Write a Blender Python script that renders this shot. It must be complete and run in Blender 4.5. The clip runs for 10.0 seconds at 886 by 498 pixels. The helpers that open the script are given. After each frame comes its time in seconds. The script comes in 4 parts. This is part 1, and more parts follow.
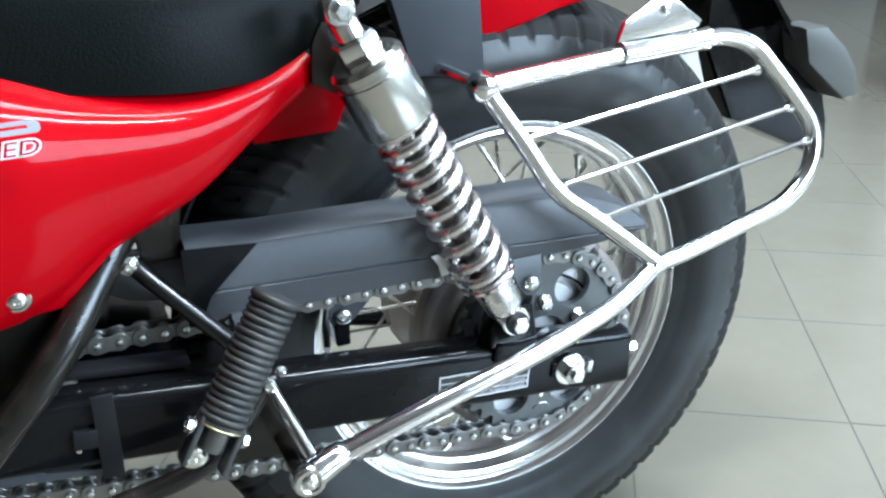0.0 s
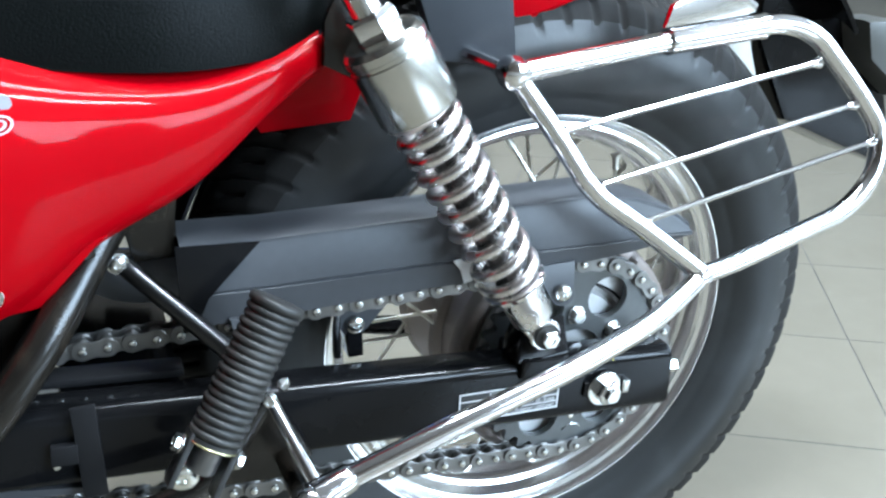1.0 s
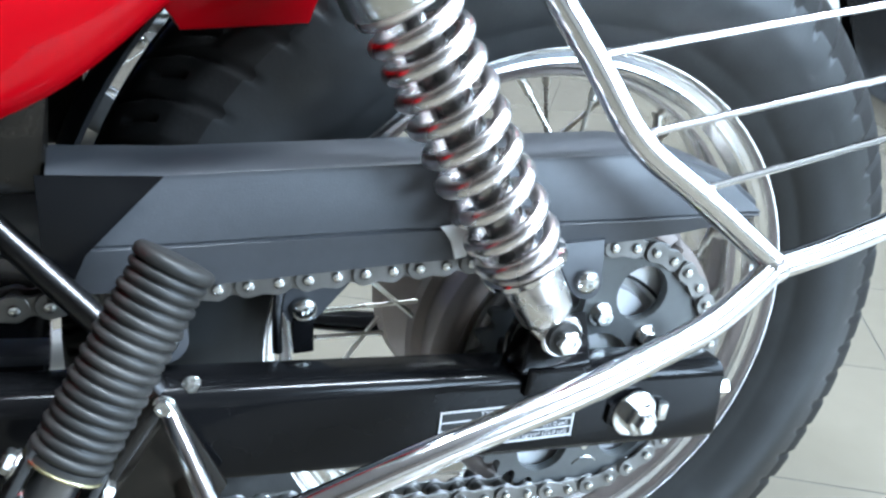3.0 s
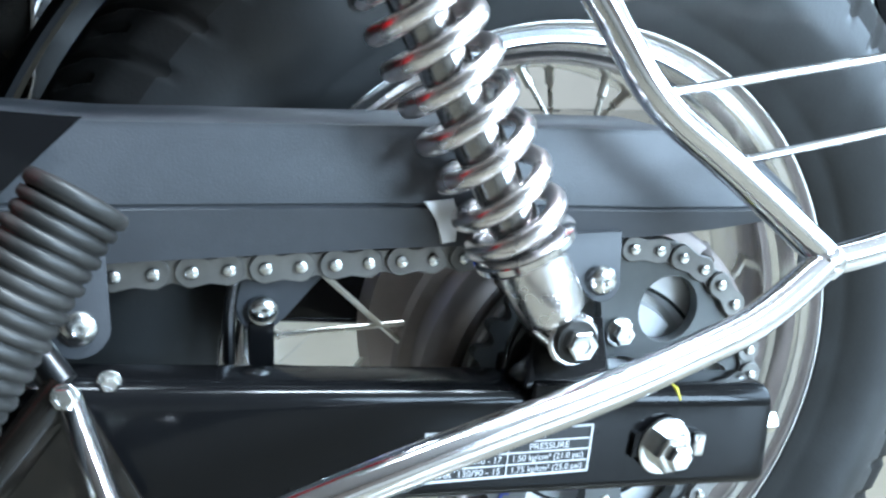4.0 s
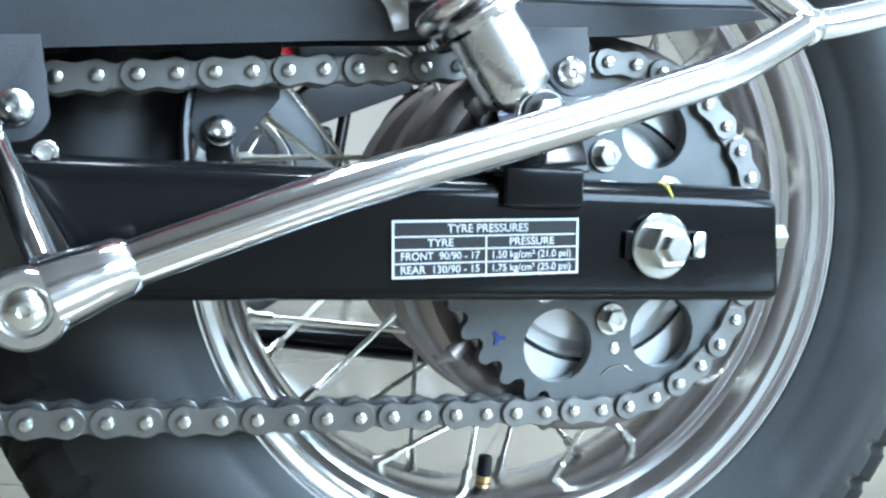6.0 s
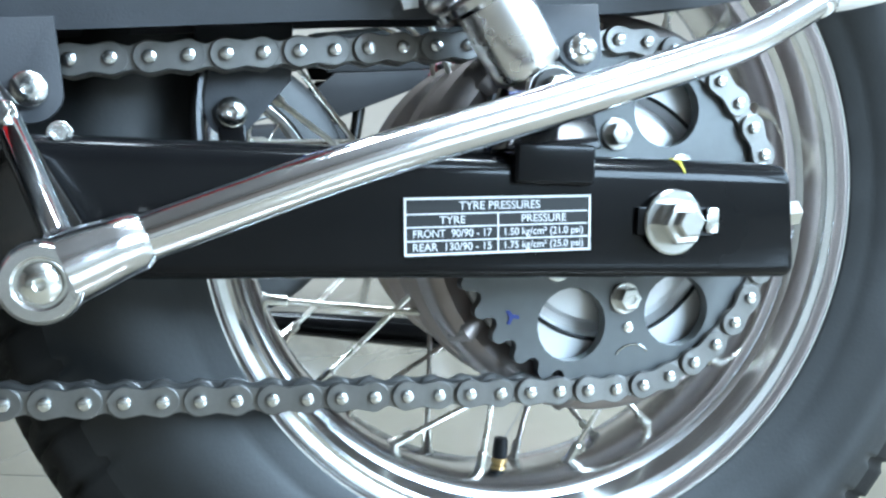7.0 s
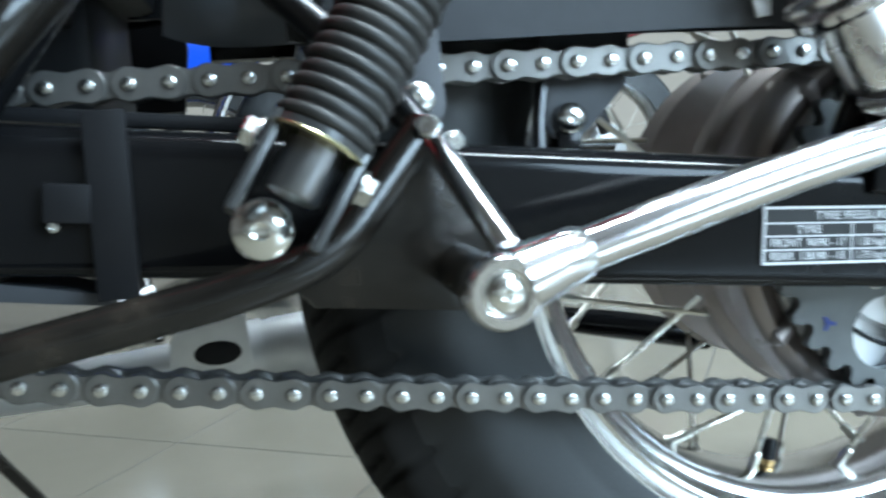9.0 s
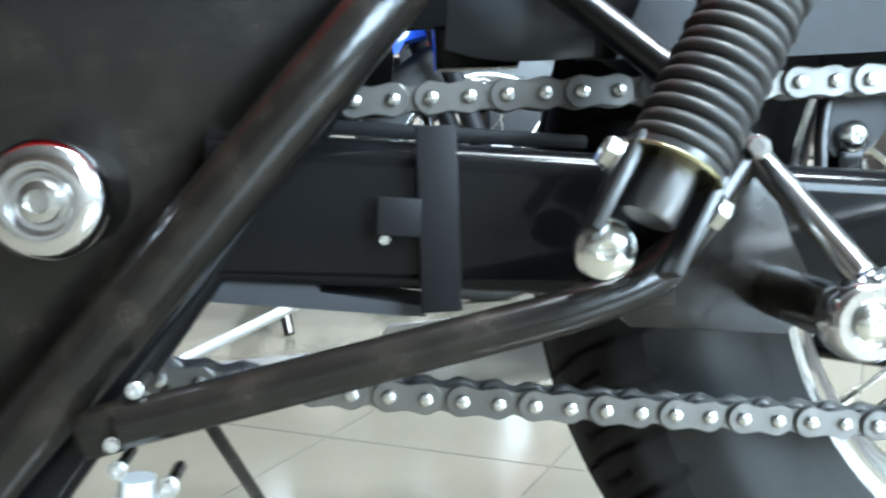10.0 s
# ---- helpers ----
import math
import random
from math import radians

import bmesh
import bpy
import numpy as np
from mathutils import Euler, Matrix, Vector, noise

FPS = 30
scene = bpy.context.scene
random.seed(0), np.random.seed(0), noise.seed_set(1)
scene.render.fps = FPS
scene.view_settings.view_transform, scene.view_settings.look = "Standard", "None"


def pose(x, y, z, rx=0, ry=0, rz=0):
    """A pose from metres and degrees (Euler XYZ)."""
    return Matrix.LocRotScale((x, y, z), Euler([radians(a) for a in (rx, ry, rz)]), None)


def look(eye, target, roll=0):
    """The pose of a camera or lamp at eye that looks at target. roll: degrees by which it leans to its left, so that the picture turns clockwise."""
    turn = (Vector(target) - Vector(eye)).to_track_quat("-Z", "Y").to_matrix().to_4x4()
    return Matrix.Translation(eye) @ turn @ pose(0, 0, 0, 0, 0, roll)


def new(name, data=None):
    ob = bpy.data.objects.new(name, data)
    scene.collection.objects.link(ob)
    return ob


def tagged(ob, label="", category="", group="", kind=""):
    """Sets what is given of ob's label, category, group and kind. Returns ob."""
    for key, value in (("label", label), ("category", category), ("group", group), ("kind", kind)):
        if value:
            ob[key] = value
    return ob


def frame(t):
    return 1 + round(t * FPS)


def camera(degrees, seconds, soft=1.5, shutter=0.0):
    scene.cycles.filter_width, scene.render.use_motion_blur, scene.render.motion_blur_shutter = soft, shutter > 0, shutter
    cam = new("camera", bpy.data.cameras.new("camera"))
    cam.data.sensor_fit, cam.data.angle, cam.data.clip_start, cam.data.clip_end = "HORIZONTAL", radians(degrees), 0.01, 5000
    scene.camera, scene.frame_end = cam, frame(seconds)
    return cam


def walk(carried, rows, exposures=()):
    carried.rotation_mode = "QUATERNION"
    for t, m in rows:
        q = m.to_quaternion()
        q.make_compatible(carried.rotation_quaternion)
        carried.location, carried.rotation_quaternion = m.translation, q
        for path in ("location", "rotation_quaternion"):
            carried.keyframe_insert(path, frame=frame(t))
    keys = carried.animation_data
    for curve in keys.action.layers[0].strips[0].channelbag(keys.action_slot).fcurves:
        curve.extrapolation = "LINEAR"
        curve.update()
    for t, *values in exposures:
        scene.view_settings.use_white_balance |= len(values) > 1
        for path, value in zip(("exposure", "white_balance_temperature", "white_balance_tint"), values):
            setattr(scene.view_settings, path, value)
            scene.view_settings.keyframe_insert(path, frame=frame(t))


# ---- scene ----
cam = camera(53.6, 10.0, soft=2.4, shutter=0.5)
METRES, EYE, TILT, LEAN, TURN = 0.85, 0.62, -18.0, 0.0, 0.0
PATH = [
    (0, (-0.384, -0.726, 0.713), (0.363, 0.948, -0.085), -0.3),
    (0.5, (-0.371, -0.699, 0.691), (0.367, 0.991, -0.082), -0.2),
    (1, (-0.356, -0.673, 0.683), (0.334, 1.034, -0.097), 0.1),
    (1.5, (-0.344, -0.646, 0.659), (0.343, 1.066, -0.114), 0.5),
    (2, (-0.331, -0.607, 0.636), (0.337, 1.1, -0.164), 1.4),
    (2.5, (-0.312, -0.572, 0.62), (0.388, 1.124, -0.175), 2.8),
    (4, (-0.257, -0.492, 0.499), (0.435, 1.322, 0.018), 2.5),
    (4.5, (-0.24, -0.494, 0.459), (0.405, 1.367, 0.108), -0.8),
    (5, (-0.229, -0.496, 0.419), (0.386, 1.38, 0.098), -2.0),
    (5.5, (-0.226, -0.502, 0.382), (0.408, 1.38, 0.151), -3.4),
    (6, (-0.226, -0.508, 0.351), (0.387, 1.384, 0.144), -3.4),
    (7.5, (-0.225, -0.511, 0.343), (0.325, 1.398, 0.116), -4.6),
    (8, (-0.263, -0.513, 0.351), (0.213, 1.414, 0.108), -3.7),
    (8.5, (-0.296, -0.507, 0.359), (0.144, 1.428, 0.114), -3.9),
    (9, (-0.334, -0.49, 0.363), (0.036, 1.46, 0.115), -3.7),
    (9.5, (-0.381, -0.479, 0.37), (-0.117, 1.491, 0.151), -2.9),
    (10, (-0.419, -0.477, 0.375), (-0.234, 1.5, 0.133), -2.7),
]
walk(cam, [(t, look(eye, target, roll)) for t, eye, target, roll in PATH], [(0, 0.84, 6450, 15), (2.5, 1.02, 6400, 18), (4, 1.09, 6200, 14), (6, 1.10, 6130, 13), (7.5, 1.10, 6220, 12), (8.5, 0.88, 6300, 11), (9.1, 0.76, 6400, 11), (9.5, 0.78, 6550, 11), (10, 1.54, 6600, 13)])

# ---------------------------------------------------------------- world and light
world = bpy.data.worlds.new("world")
scene.world = world
world.use_nodes = True
wn, wl = world.node_tree.nodes, world.node_tree.links
sky = wn.new("ShaderNodeTexSky")
sky.sky_type, sky.sun_disc = "NISHITA", False
sky.sun_elevation, sky.sun_rotation = radians(48), radians(150)
wn["Background"].inputs["Strength"].default_value = 0.10
wl.new(sky.outputs["Color"], wn["Background"].inputs["Color"])


def area_light(name, at, target, sx, sy, power, colour):
    data = bpy.data.lights.new(name, "AREA")
    data.shape, data.size, data.size_y, data.energy, data.color = "RECTANGLE", sx, sy, power, colour
    ob = new(name, data)
    ob.matrix_world = look(at, target)
    return ob


# daylight through the openings of the shop front and side, and the tubes under the ceiling
DAY = (0.58, 0.82, 1.0)
PANEL = (0.72, 0.90, 1.0)
area_light("window_light_front", (2.75, -3.42, 1.85), (2.6, 0, 1.3), 3.1, 1.8, 265, DAY)
area_light("window_light_side", (4.42, -0.62, 2.0), (0, -0.62, 1.3), 4.5, 1.5, 120, DAY)
area_light("panel_light_near", (1.15, -0.95, 2.93), (1.15, -0.95, 0), 1.2, 0.28, 90, PANEL)
area_light("panel_light_middle", (0.40, -0.12, 2.93), (0.40, -0.12, 0), 1.2, 0.28, 45, PANEL)
area_light("panel_light_far", (0.3, 1.5, 2.93), (0.3, 1.5, 0), 1.2, 0.28, 28, PANEL)

# ---------------------------------------------------------------- materials


def material(name, colour, rough=0.5, metal=0.0, vary=0.12, scale=30.0, bump=0.0, bump_scale=200.0, coat=0.0,
             rough_vary=0.08, stain=None, stain_scale=6.0, per_object=0.0, spec=0.5):
    m = bpy.data.materials.new(name)
    m.use_nodes = True
    n, l = m.node_tree.nodes, m.node_tree.links
    b = n["Principled BSDF"]
    b.inputs["Metallic"].default_value = metal
    b.inputs["Coat Weight"].default_value = coat
    b.inputs["Coat Roughness"].default_value = 0.04
    b.inputs["Specular IOR Level"].default_value = spec
    pos = n.new("ShaderNodeTexCoord")
    fine = n.new("ShaderNodeTexNoise")
    fine.inputs["Scale"].default_value, fine.inputs["Detail"].default_value = scale, 6.0
    l.new(pos.outputs["Object"], fine.inputs["Vector"])
    broad = n.new("ShaderNodeTexNoise")
    broad.inputs["Scale"].default_value, broad.inputs["Detail"].default_value = stain_scale, 4.0
    l.new(pos.outputs["Object"], broad.inputs["Vector"])
    lo = [max(0, c * (1 - vary)) for c in colour]
    hi = [min(1, c * (1 + vary)) for c in colour]
    mix = n.new("ShaderNodeMix")
    mix.data_type = "RGBA"
    mix.inputs["A"].default_value, mix.inputs["B"].default_value = (*lo, 1), (*hi, 1)
    l.new(fine.outputs["Fac"], mix.inputs["Factor"])
    out = mix.outputs["Result"]
    ramp = n.new("ShaderNodeMapRange")
    ramp.inputs["From Min"].default_value, ramp.inputs["From Max"].default_value = 0.5, 0.72
    l.new(broad.outputs["Fac"], ramp.inputs["Value"])
    if stain:
        mix2 = n.new("ShaderNodeMix")
        mix2.data_type = "RGBA"
        mix2.inputs["B"].default_value = (*stain, 1)
        l.new(out, mix2.inputs["A"])
        half = n.new("ShaderNodeMath")
        half.operation, half.inputs[1].default_value = "MULTIPLY", 0.7
        l.new(ramp.outputs["Result"], half.inputs[0])
        l.new(half.outputs["Value"], mix2.inputs["Factor"])
        out = mix2.outputs["Result"]
    if per_object:
        info = n.new("ShaderNodeObjectInfo")
        hsv = n.new("ShaderNodeHueSaturation")
        mr = n.new("ShaderNodeMapRange")
        mr.inputs["To Min"].default_value, mr.inputs["To Max"].default_value = 1 - per_object, 1 + per_object
        l.new(info.outputs["Random"], mr.inputs["Value"])
        l.new(mr.outputs["Result"], hsv.inputs["Value"])
        l.new(out, hsv.inputs["Color"])
        out = hsv.outputs["Color"]
    l.new(out, b.inputs["Base Color"])
    r = n.new("ShaderNodeMapRange")
    r.inputs["To Min"].default_value, r.inputs["To Max"].default_value = max(0.02, rough - rough_vary), rough + rough_vary
    l.new(broad.outputs["Fac"], r.inputs["Value"])
    l.new(r.outputs["Result"], b.inputs["Roughness"])
    if bump:
        grain = n.new("ShaderNodeTexNoise")
        grain.inputs["Scale"].default_value, grain.inputs["Detail"].default_value = bump_scale, 5.0
        l.new(pos.outputs["Object"], grain.inputs["Vector"])
        bp = n.new("ShaderNodeBump")
        bp.inputs["Strength"].default_value, bp.inputs["Distance"].default_value = bump, 0.0004
        l.new(grain.outputs["Fac"], bp.inputs["Height"])
        l.new(bp.outputs["Normal"], b.inputs["Normal"])
    return m


def glow(name, colour, strength):
    m = bpy.data.materials.new(name)
    m.use_nodes = True
    b = m.node_tree.nodes["Principled BSDF"]
    b.inputs["Base Color"].default_value = (*colour, 1)
    b.inputs["Emission Color"].default_value = (*colour, 1)
    b.inputs["Emission Strength"].default_value = strength
    return m


CHROME = material("chrome", (0.76, 0.75, 0.755), 0.12, 1.0, 0.05, 60, 0.05, 70, rough_vary=0.05)
SPRING = material("spring_chrome", (0.80, 0.75, 0.73), 0.27, 1.0, 0.08, 80, 0.05, 150, stain=(0.66, 0.56, 0.53), stain_scale=30)
RIM = material("rim_chrome", (0.84, 0.845, 0.85), 0.19, 1.0, 0.06, 60, 0.10, 60, stain=(0.62, 0.61, 0.59), stain_scale=16, rough_vary=0.06)
SPOKE = material("spoke_zinc", (0.74, 0.72, 0.66), 0.28, 1.0, 0.1, 90, stain=(0.42, 0.36, 0.25), stain_scale=25)
BOLT = material("zinc_bolt", (0.68, 0.68, 0.66), 0.24, 1.0, 0.1, 120, 0.1, 300)
ALLOY = material("cast_alloy", (0.40, 0.39, 0.38), 0.44, 0.85, 0.12, 60, 0.1, 700, stain=(0.26, 0.25, 0.25), stain_scale=14)
CARRIER = material("carrier_alloy", (0.78, 0.78, 0.78), 0.36, 0.35, 0.08, 60, 0.1, 500, stain=(0.62, 0.62, 0.62), stain_scale=20)
DRUM = material("hub_drum_alloy", (0.29, 0.245, 0.225), 0.48, 0.75, 0.12, 60, 0.12, 500, stain=(0.22, 0.182, 0.165), stain_scale=18)
DARKSTEEL = material("dark_steel", (0.06, 0.06, 0.06), 0.34, 0.6, 0.15, 120, 0.15, 300, stain=(0.10, 0.10, 0.10), stain_scale=40)
DARKCHROME = material("dark_chrome", (0.075, 0.075, 0.077), 0.28, 1.0, 0.1, 90, 0.05, 150)
BRUSHED = material("brushed_aluminium", (0.80, 0.80, 0.79), 0.42, 0.45, 0.08, 60, 0.15, 300, stain=(0.62, 0.61, 0.59), stain_scale=14)
YELLOWZINC = material("yellow_zinc", (0.55, 0.50, 0.30), 0.25, 1.0, 0.1, 150, 0.1, 300)
SATIN = material("satin_grey_steel", (0.24, 0.24, 0.245), 0.32, 0.9, 0.1, 120, 0.1, 300)
BRIGHT = material("bright_zinc", (0.86, 0.86, 0.82), 0.22, 1.0, 0.06, 150, 0.1, 300)
TOPCAN = material("satin_chrome", (0.60, 0.59, 0.56), 0.20, 1.0, 0.05, 60, 0.04, 120, stain=(0.50, 0.48, 0.44), stain_scale=20)
CHAIN = material("chain_steel", (0.215, 0.208, 0.20), 0.34, 0.8, 0.2, 150, 0.2, 400, stain=(0.14, 0.135, 0.12), stain_scale=45, per_object=0.12)
SPROCKET = material("sprocket_steel", (0.13, 0.135, 0.135), 0.42, 0.6, 0.12, 90, 0.15, 350, stain=(0.09, 0.09, 0.09), stain_scale=20)
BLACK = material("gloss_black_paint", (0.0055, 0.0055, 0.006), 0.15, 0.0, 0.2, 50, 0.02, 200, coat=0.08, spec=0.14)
FRAME = material("frame_black_paint", (0.0085, 0.0070, 0.0056), 0.24, 0.0, 0.3, 80, 0.45, 180, coat=0.0, stain=(0.024, 0.018, 0.013), stain_scale=60, spec=0.44)
PLASTIC = material("matt_black_plastic", (0.010, 0.010, 0.011), 0.46, 0.0, 0.15, 120, 0.25, 900, spec=0.2)
GUARD = material("grey_guard_plastic", (0.056, 0.058, 0.063), 0.44, 0.0, 0.12, 140, 0.3, 1100, stain=(0.036, 0.037, 0.041), stain_scale=11, spec=0.35)
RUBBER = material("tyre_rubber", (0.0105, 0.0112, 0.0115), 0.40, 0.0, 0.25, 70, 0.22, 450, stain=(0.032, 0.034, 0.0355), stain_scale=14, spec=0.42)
# duller copy of the tyre rubber, with the tread's shade in its colour
SHADED_TREAD = material("shaded_tread_rubber", (0.014, 0.0132, 0.0125), 0.62, 0.0, 0.25, 70, 0.4, 450, stain=(0.018, 0.0165, 0.015), stain_scale=18, spec=0.14)
PEG = material("peg_rubber", (0.023, 0.022, 0.0205), 0.46, 0.0, 0.15, 120, 0.2, 600, stain=(0.06, 0.055, 0.05), stain_scale=30, spec=0.35)
RED = material("red_paint", (0.36, 0.0008, 0.004), 0.36, 0.0, 0.03, 20, coat=0.16, spec=0.01)
SEAT = material("seat_vinyl", (0.0030, 0.0036, 0.0034), 0.34, 0.0, 0.2, 80, 0.7, 650, spec=0.055)
# paler than the guard plastic: the light on the front skirt, as colour
LITGREY = material("lit_grey_plastic", (0.15, 0.16, 0.178), 0.34, 0.0, 0.12, 60, 0.2, 500, stain=(0.085, 0.093, 0.105), stain_scale=12, spec=0.4)
INNER = material("inner_mudguard_plastic", (0.024, 0.027, 0.032), 0.42, 0.0, 0.15, 60, 0.2, 500, spec=0.3)
WHITE = material("label_white", (0.64, 0.64, 0.65), 0.45, 0.0, 0.03, 200)
LABELBLACK = material("label_black", (0.016, 0.017, 0.018), 0.32, 0.0, 0.05, 200)
YELLOW = material("paint_mark_yellow", (0.65, 0.55, 0.05), 0.5, 0.0, 0.1, 200)
BLUEMARK = material("paint_mark_blue", (0.02, 0.04, 0.22), 0.5, 0.0, 0.2, 300)
BRASS = material("brass", (0.55, 0.36, 0.16), 0.35, 1.0, 0.1, 200)
SILVERDECAL = material("silver_decal", (0.42, 0.42, 0.45), 0.35, 0.3, 0.05, 100)
LENS = material("smoked_clear_lens", (0.06, 0.06, 0.055), 0.34, 0.0, 0.05, 100, spec=0.4)
TILE = material("polished_floor_tile", (0.170, 0.152, 0.120), 0.13, 0.0, 0.05, 25, 0.01, 30, stain=(0.156, 0.139, 0.108), stain_scale=5, per_object=0.02, rough_vary=0.05)
GROUT = material("tile_grout", (0.08, 0.075, 0.065), 0.8, 0.0, 0.2, 120, 0.3, 300)
WALL = material("wall_paint", (0.40, 0.39, 0.36), 0.6, 0.0, 0.04, 8, 0.1, 120, stain=(0.36, 0.35, 0.32), stain_scale=2)
DARKWALL = material("dark_wall_paint", (0.105, 0.078, 0.060), 0.6, 0.0, 0.08, 8, 0.1, 120, stain=(0.085, 0.064, 0.050), stain_scale=2)
BEIGEWALL = material("beige_wall_paint", (0.50, 0.42, 0.34), 0.6, 0.0, 0.06, 8, 0.1, 120, stain=(0.44, 0.37, 0.30), stain_scale=2)
STEEL2 = material("damper_steel", (0.34, 0.33, 0.325), 0.18, 1.0, 0.1, 120, 0.1, 300)
FORKALLOY = material("polished_fork_alloy", (0.80, 0.78, 0.77), 0.27, 1.0, 0.06, 60, 0.08, 200, stain=(0.66, 0.62, 0.60), stain_scale=22)
CEIL = material("ceiling_paint", (0.24, 0.21, 0.19), 0.7, 0.0, 0.03, 8, 0.1, 100)
WINFRAME = material("dark_aluminium", (0.10, 0.10, 0.105), 0.4, 0.7, 0.1, 50)
BLUE = material("blue_paint", (0.006, 0.06, 0.48), 0.2, 0.0, 0.03, 20, coat=1.0)
PALE = material("white_paint", (0.75, 0.75, 0.74), 0.2, 0.0, 0.02, 20, coat=0.8)
DARKRED = material("dark_red_paint", (0.13, 0.004, 0.007), 0.22, 0.0, 0.03, 20, coat=1.0)
DULLSILVER = material("dull_silver_paint", (0.42, 0.41, 0.375), 0.55, 0.1, 0.08, 60, 0.1, 300, stain=(0.34, 0.33, 0.30), stain_scale=12)
TUBE = glow("lit_diffuser", (0.9, 0.97, 1.0), 6.0)

# ---------------------------------------------------------------- mesh helpers


def part(name, bm, mat, parent=None, label="", sharp=35):
    mats = mat if isinstance(mat, (list, tuple)) else [mat]
    bmesh.ops.recalc_face_normals(bm, faces=bm.faces)
    data = bpy.data.meshes.new(name)
    bm.to_mesh(data)
    bm.free()
    for m in mats:
        data.materials.append(m)
    data.polygons.foreach_set("use_smooth", [True] * len(data.polygons))
    data.set_sharp_from_angle(angle=radians(sharp))
    ob = new(name, data)
    if parent is not None:
        ob.parent = parent
    if label:
        ob["label"] = label
    return ob


def shared(name, data, m, parent):
    ob = new(name, data)
    ob.parent = parent
    ob.matrix_basis = m
    return ob


def rounded(points, rad, steps=6):
    """A polyline with its inner corners rounded."""
    p = [Vector(q) for q in points]
    out = [p[0]]
    for a, b, c in zip(p, p[1:], p[2:]):
        u, v = (a - b), (c - b)
        d = min(rad, u.length * 0.48, v.length * 0.48)
        s, e = b + u.normalized() * d, b + v.normalized() * d
        for i in range(steps + 1):
            k = i / steps
            out.append(s * (1 - k) ** 2 + b * 2 * k * (1 - k) + e * k * k)
    out.append(p[-1])
    return out


def sweep(bm, points, radius, n=14, closed=False, flat=1.0, mat=0):
    """A round bar along points; radius: one, or one for each point."""
    p = [Vector(q) for q in points]
    rs = radius if isinstance(radius, (list, tuple)) else [radius] * len(p)
    rings = []
    normal = None
    for i, q in enumerate(p):
        a = p[i - 1] if (i or closed) else q
        b = p[(i + 1) % len(p)] if (i < len(p) - 1 or closed) else q
        t = (b - a).normalized()
        if normal is None:
            normal = t.orthogonal().normalized()
        normal = (normal - t * normal.dot(t)).normalized()
        side = t.cross(normal)
        rings.append([bm.verts.new(q + rs[i] * (math.cos(2 * math.pi * k / n) * normal + flat * math.sin(2 * math.pi * k / n) * side)) for k in range(n)])
    pairs = list(zip(rings, rings[1:])) + ([(rings[-1], rings[0])] if closed else [])
    for r0, r1 in pairs:
        for k in range(n):
            f = bm.faces.new((r0[k], r0[(k + 1) % n], r1[(k + 1) % n], r1[k]))
            f.material_index = mat
    if not closed:
        bm.faces.new(rings[0][::-1]).material_index = mat
        bm.faces.new(rings[-1]).material_index = mat
    return bm


def bar(points, radius, n=14, **kw):
    return sweep(bmesh.new(), points, radius, n, **kw)


def frame_to(axis):
    return Vector(axis).normalized().to_track_quat("Z", "Y").to_matrix().to_4x4()


def turned(bm, profile, at, axis, n=24, closed=False, mat=0):
    """A turned piece: profile of (radius, height along the axis)."""
    m = Matrix.Translation(at) @ frame_to(axis)
    rings = []
    for r, h in profile:
        if r < 1e-6:
            rings.append([bm.verts.new(m @ Vector((0, 0, h)))])
        else:
            rings.append([bm.verts.new(m @ Vector((r * math.cos(2 * math.pi * k / n), r * math.sin(2 * math.pi * k / n), h))) for k in range(n)])
    pairs = list(zip(rings, rings[1:])) + ([(rings[-1], rings[0])] if closed else [])
    for a, b in pairs:
        for k in range(n):
            j = (k + 1) % n
            if len(a) == 1 and len(b) == 1:
                continue
            if len(a) == 1:
                f = bm.faces.new((a[0], b[k], b[j]))
            elif len(b) == 1:
                f = bm.faces.new((a[k], a[j], b[0]))
            else:
                f = bm.faces.new((a[k], a[j], b[j], b[k]))
            f.material_index = mat
    if not closed:
        for r in (rings[0], rings[-1]):
            if len(r) > 2:
                bm.faces.new(r).material_index = mat
    return bm


def lathe(profile, at, axis=(0, -1, 0), n=24, closed=False):
    return turned(bmesh.new(), profile, at, axis, n, closed)


def plate(outline, y0, y1, bevel=0.001, holes=()):
    """A plate in the plane of the bike's side: outline of (x, z), from y0 to y1."""
    bm = bmesh.new()
    a = [bm.verts.new((x, y0, z)) for x, z in outline]
    b = [bm.verts.new((x, y1, z)) for x, z in outline]
    fa, fb = bm.faces.new(a), bm.faces.new(b[::-1])
    n = len(a)
    for i in range(n):
        bm.faces.new((a[i], b[i], b[(i + 1) % n], a[(i + 1) % n]))
    if bevel:
        edges = list({e for f in (fa, fb) for e in f.edges})
        bmesh.ops.bevel(bm, geom=edges, offset=bevel, segments=2, affect="EDGES", profile=0.6)
    return bm


def block(size, m=Matrix(), bevel=0.002, segments=2):
    bm = bmesh.new()
    bmesh.ops.create_cube(bm, size=1.0)
    bmesh.ops.scale(bm, vec=size, verts=bm.verts)
    if bevel:
        bmesh.ops.bevel(bm, geom=list(bm.edges), offset=bevel, segments=segments, affect="EDGES", profile=0.6)
    bmesh.ops.transform(bm, matrix=m, verts=bm.verts)
    return bm


def arc(cx, cz, r, a0, a1, n=10):
    return [(cx + r * math.cos(radians(a0 + (a1 - a0) * i / n)), cz + r * math.sin(radians(a0 + (a1 - a0) * i / n))) for i in range(n + 1)]


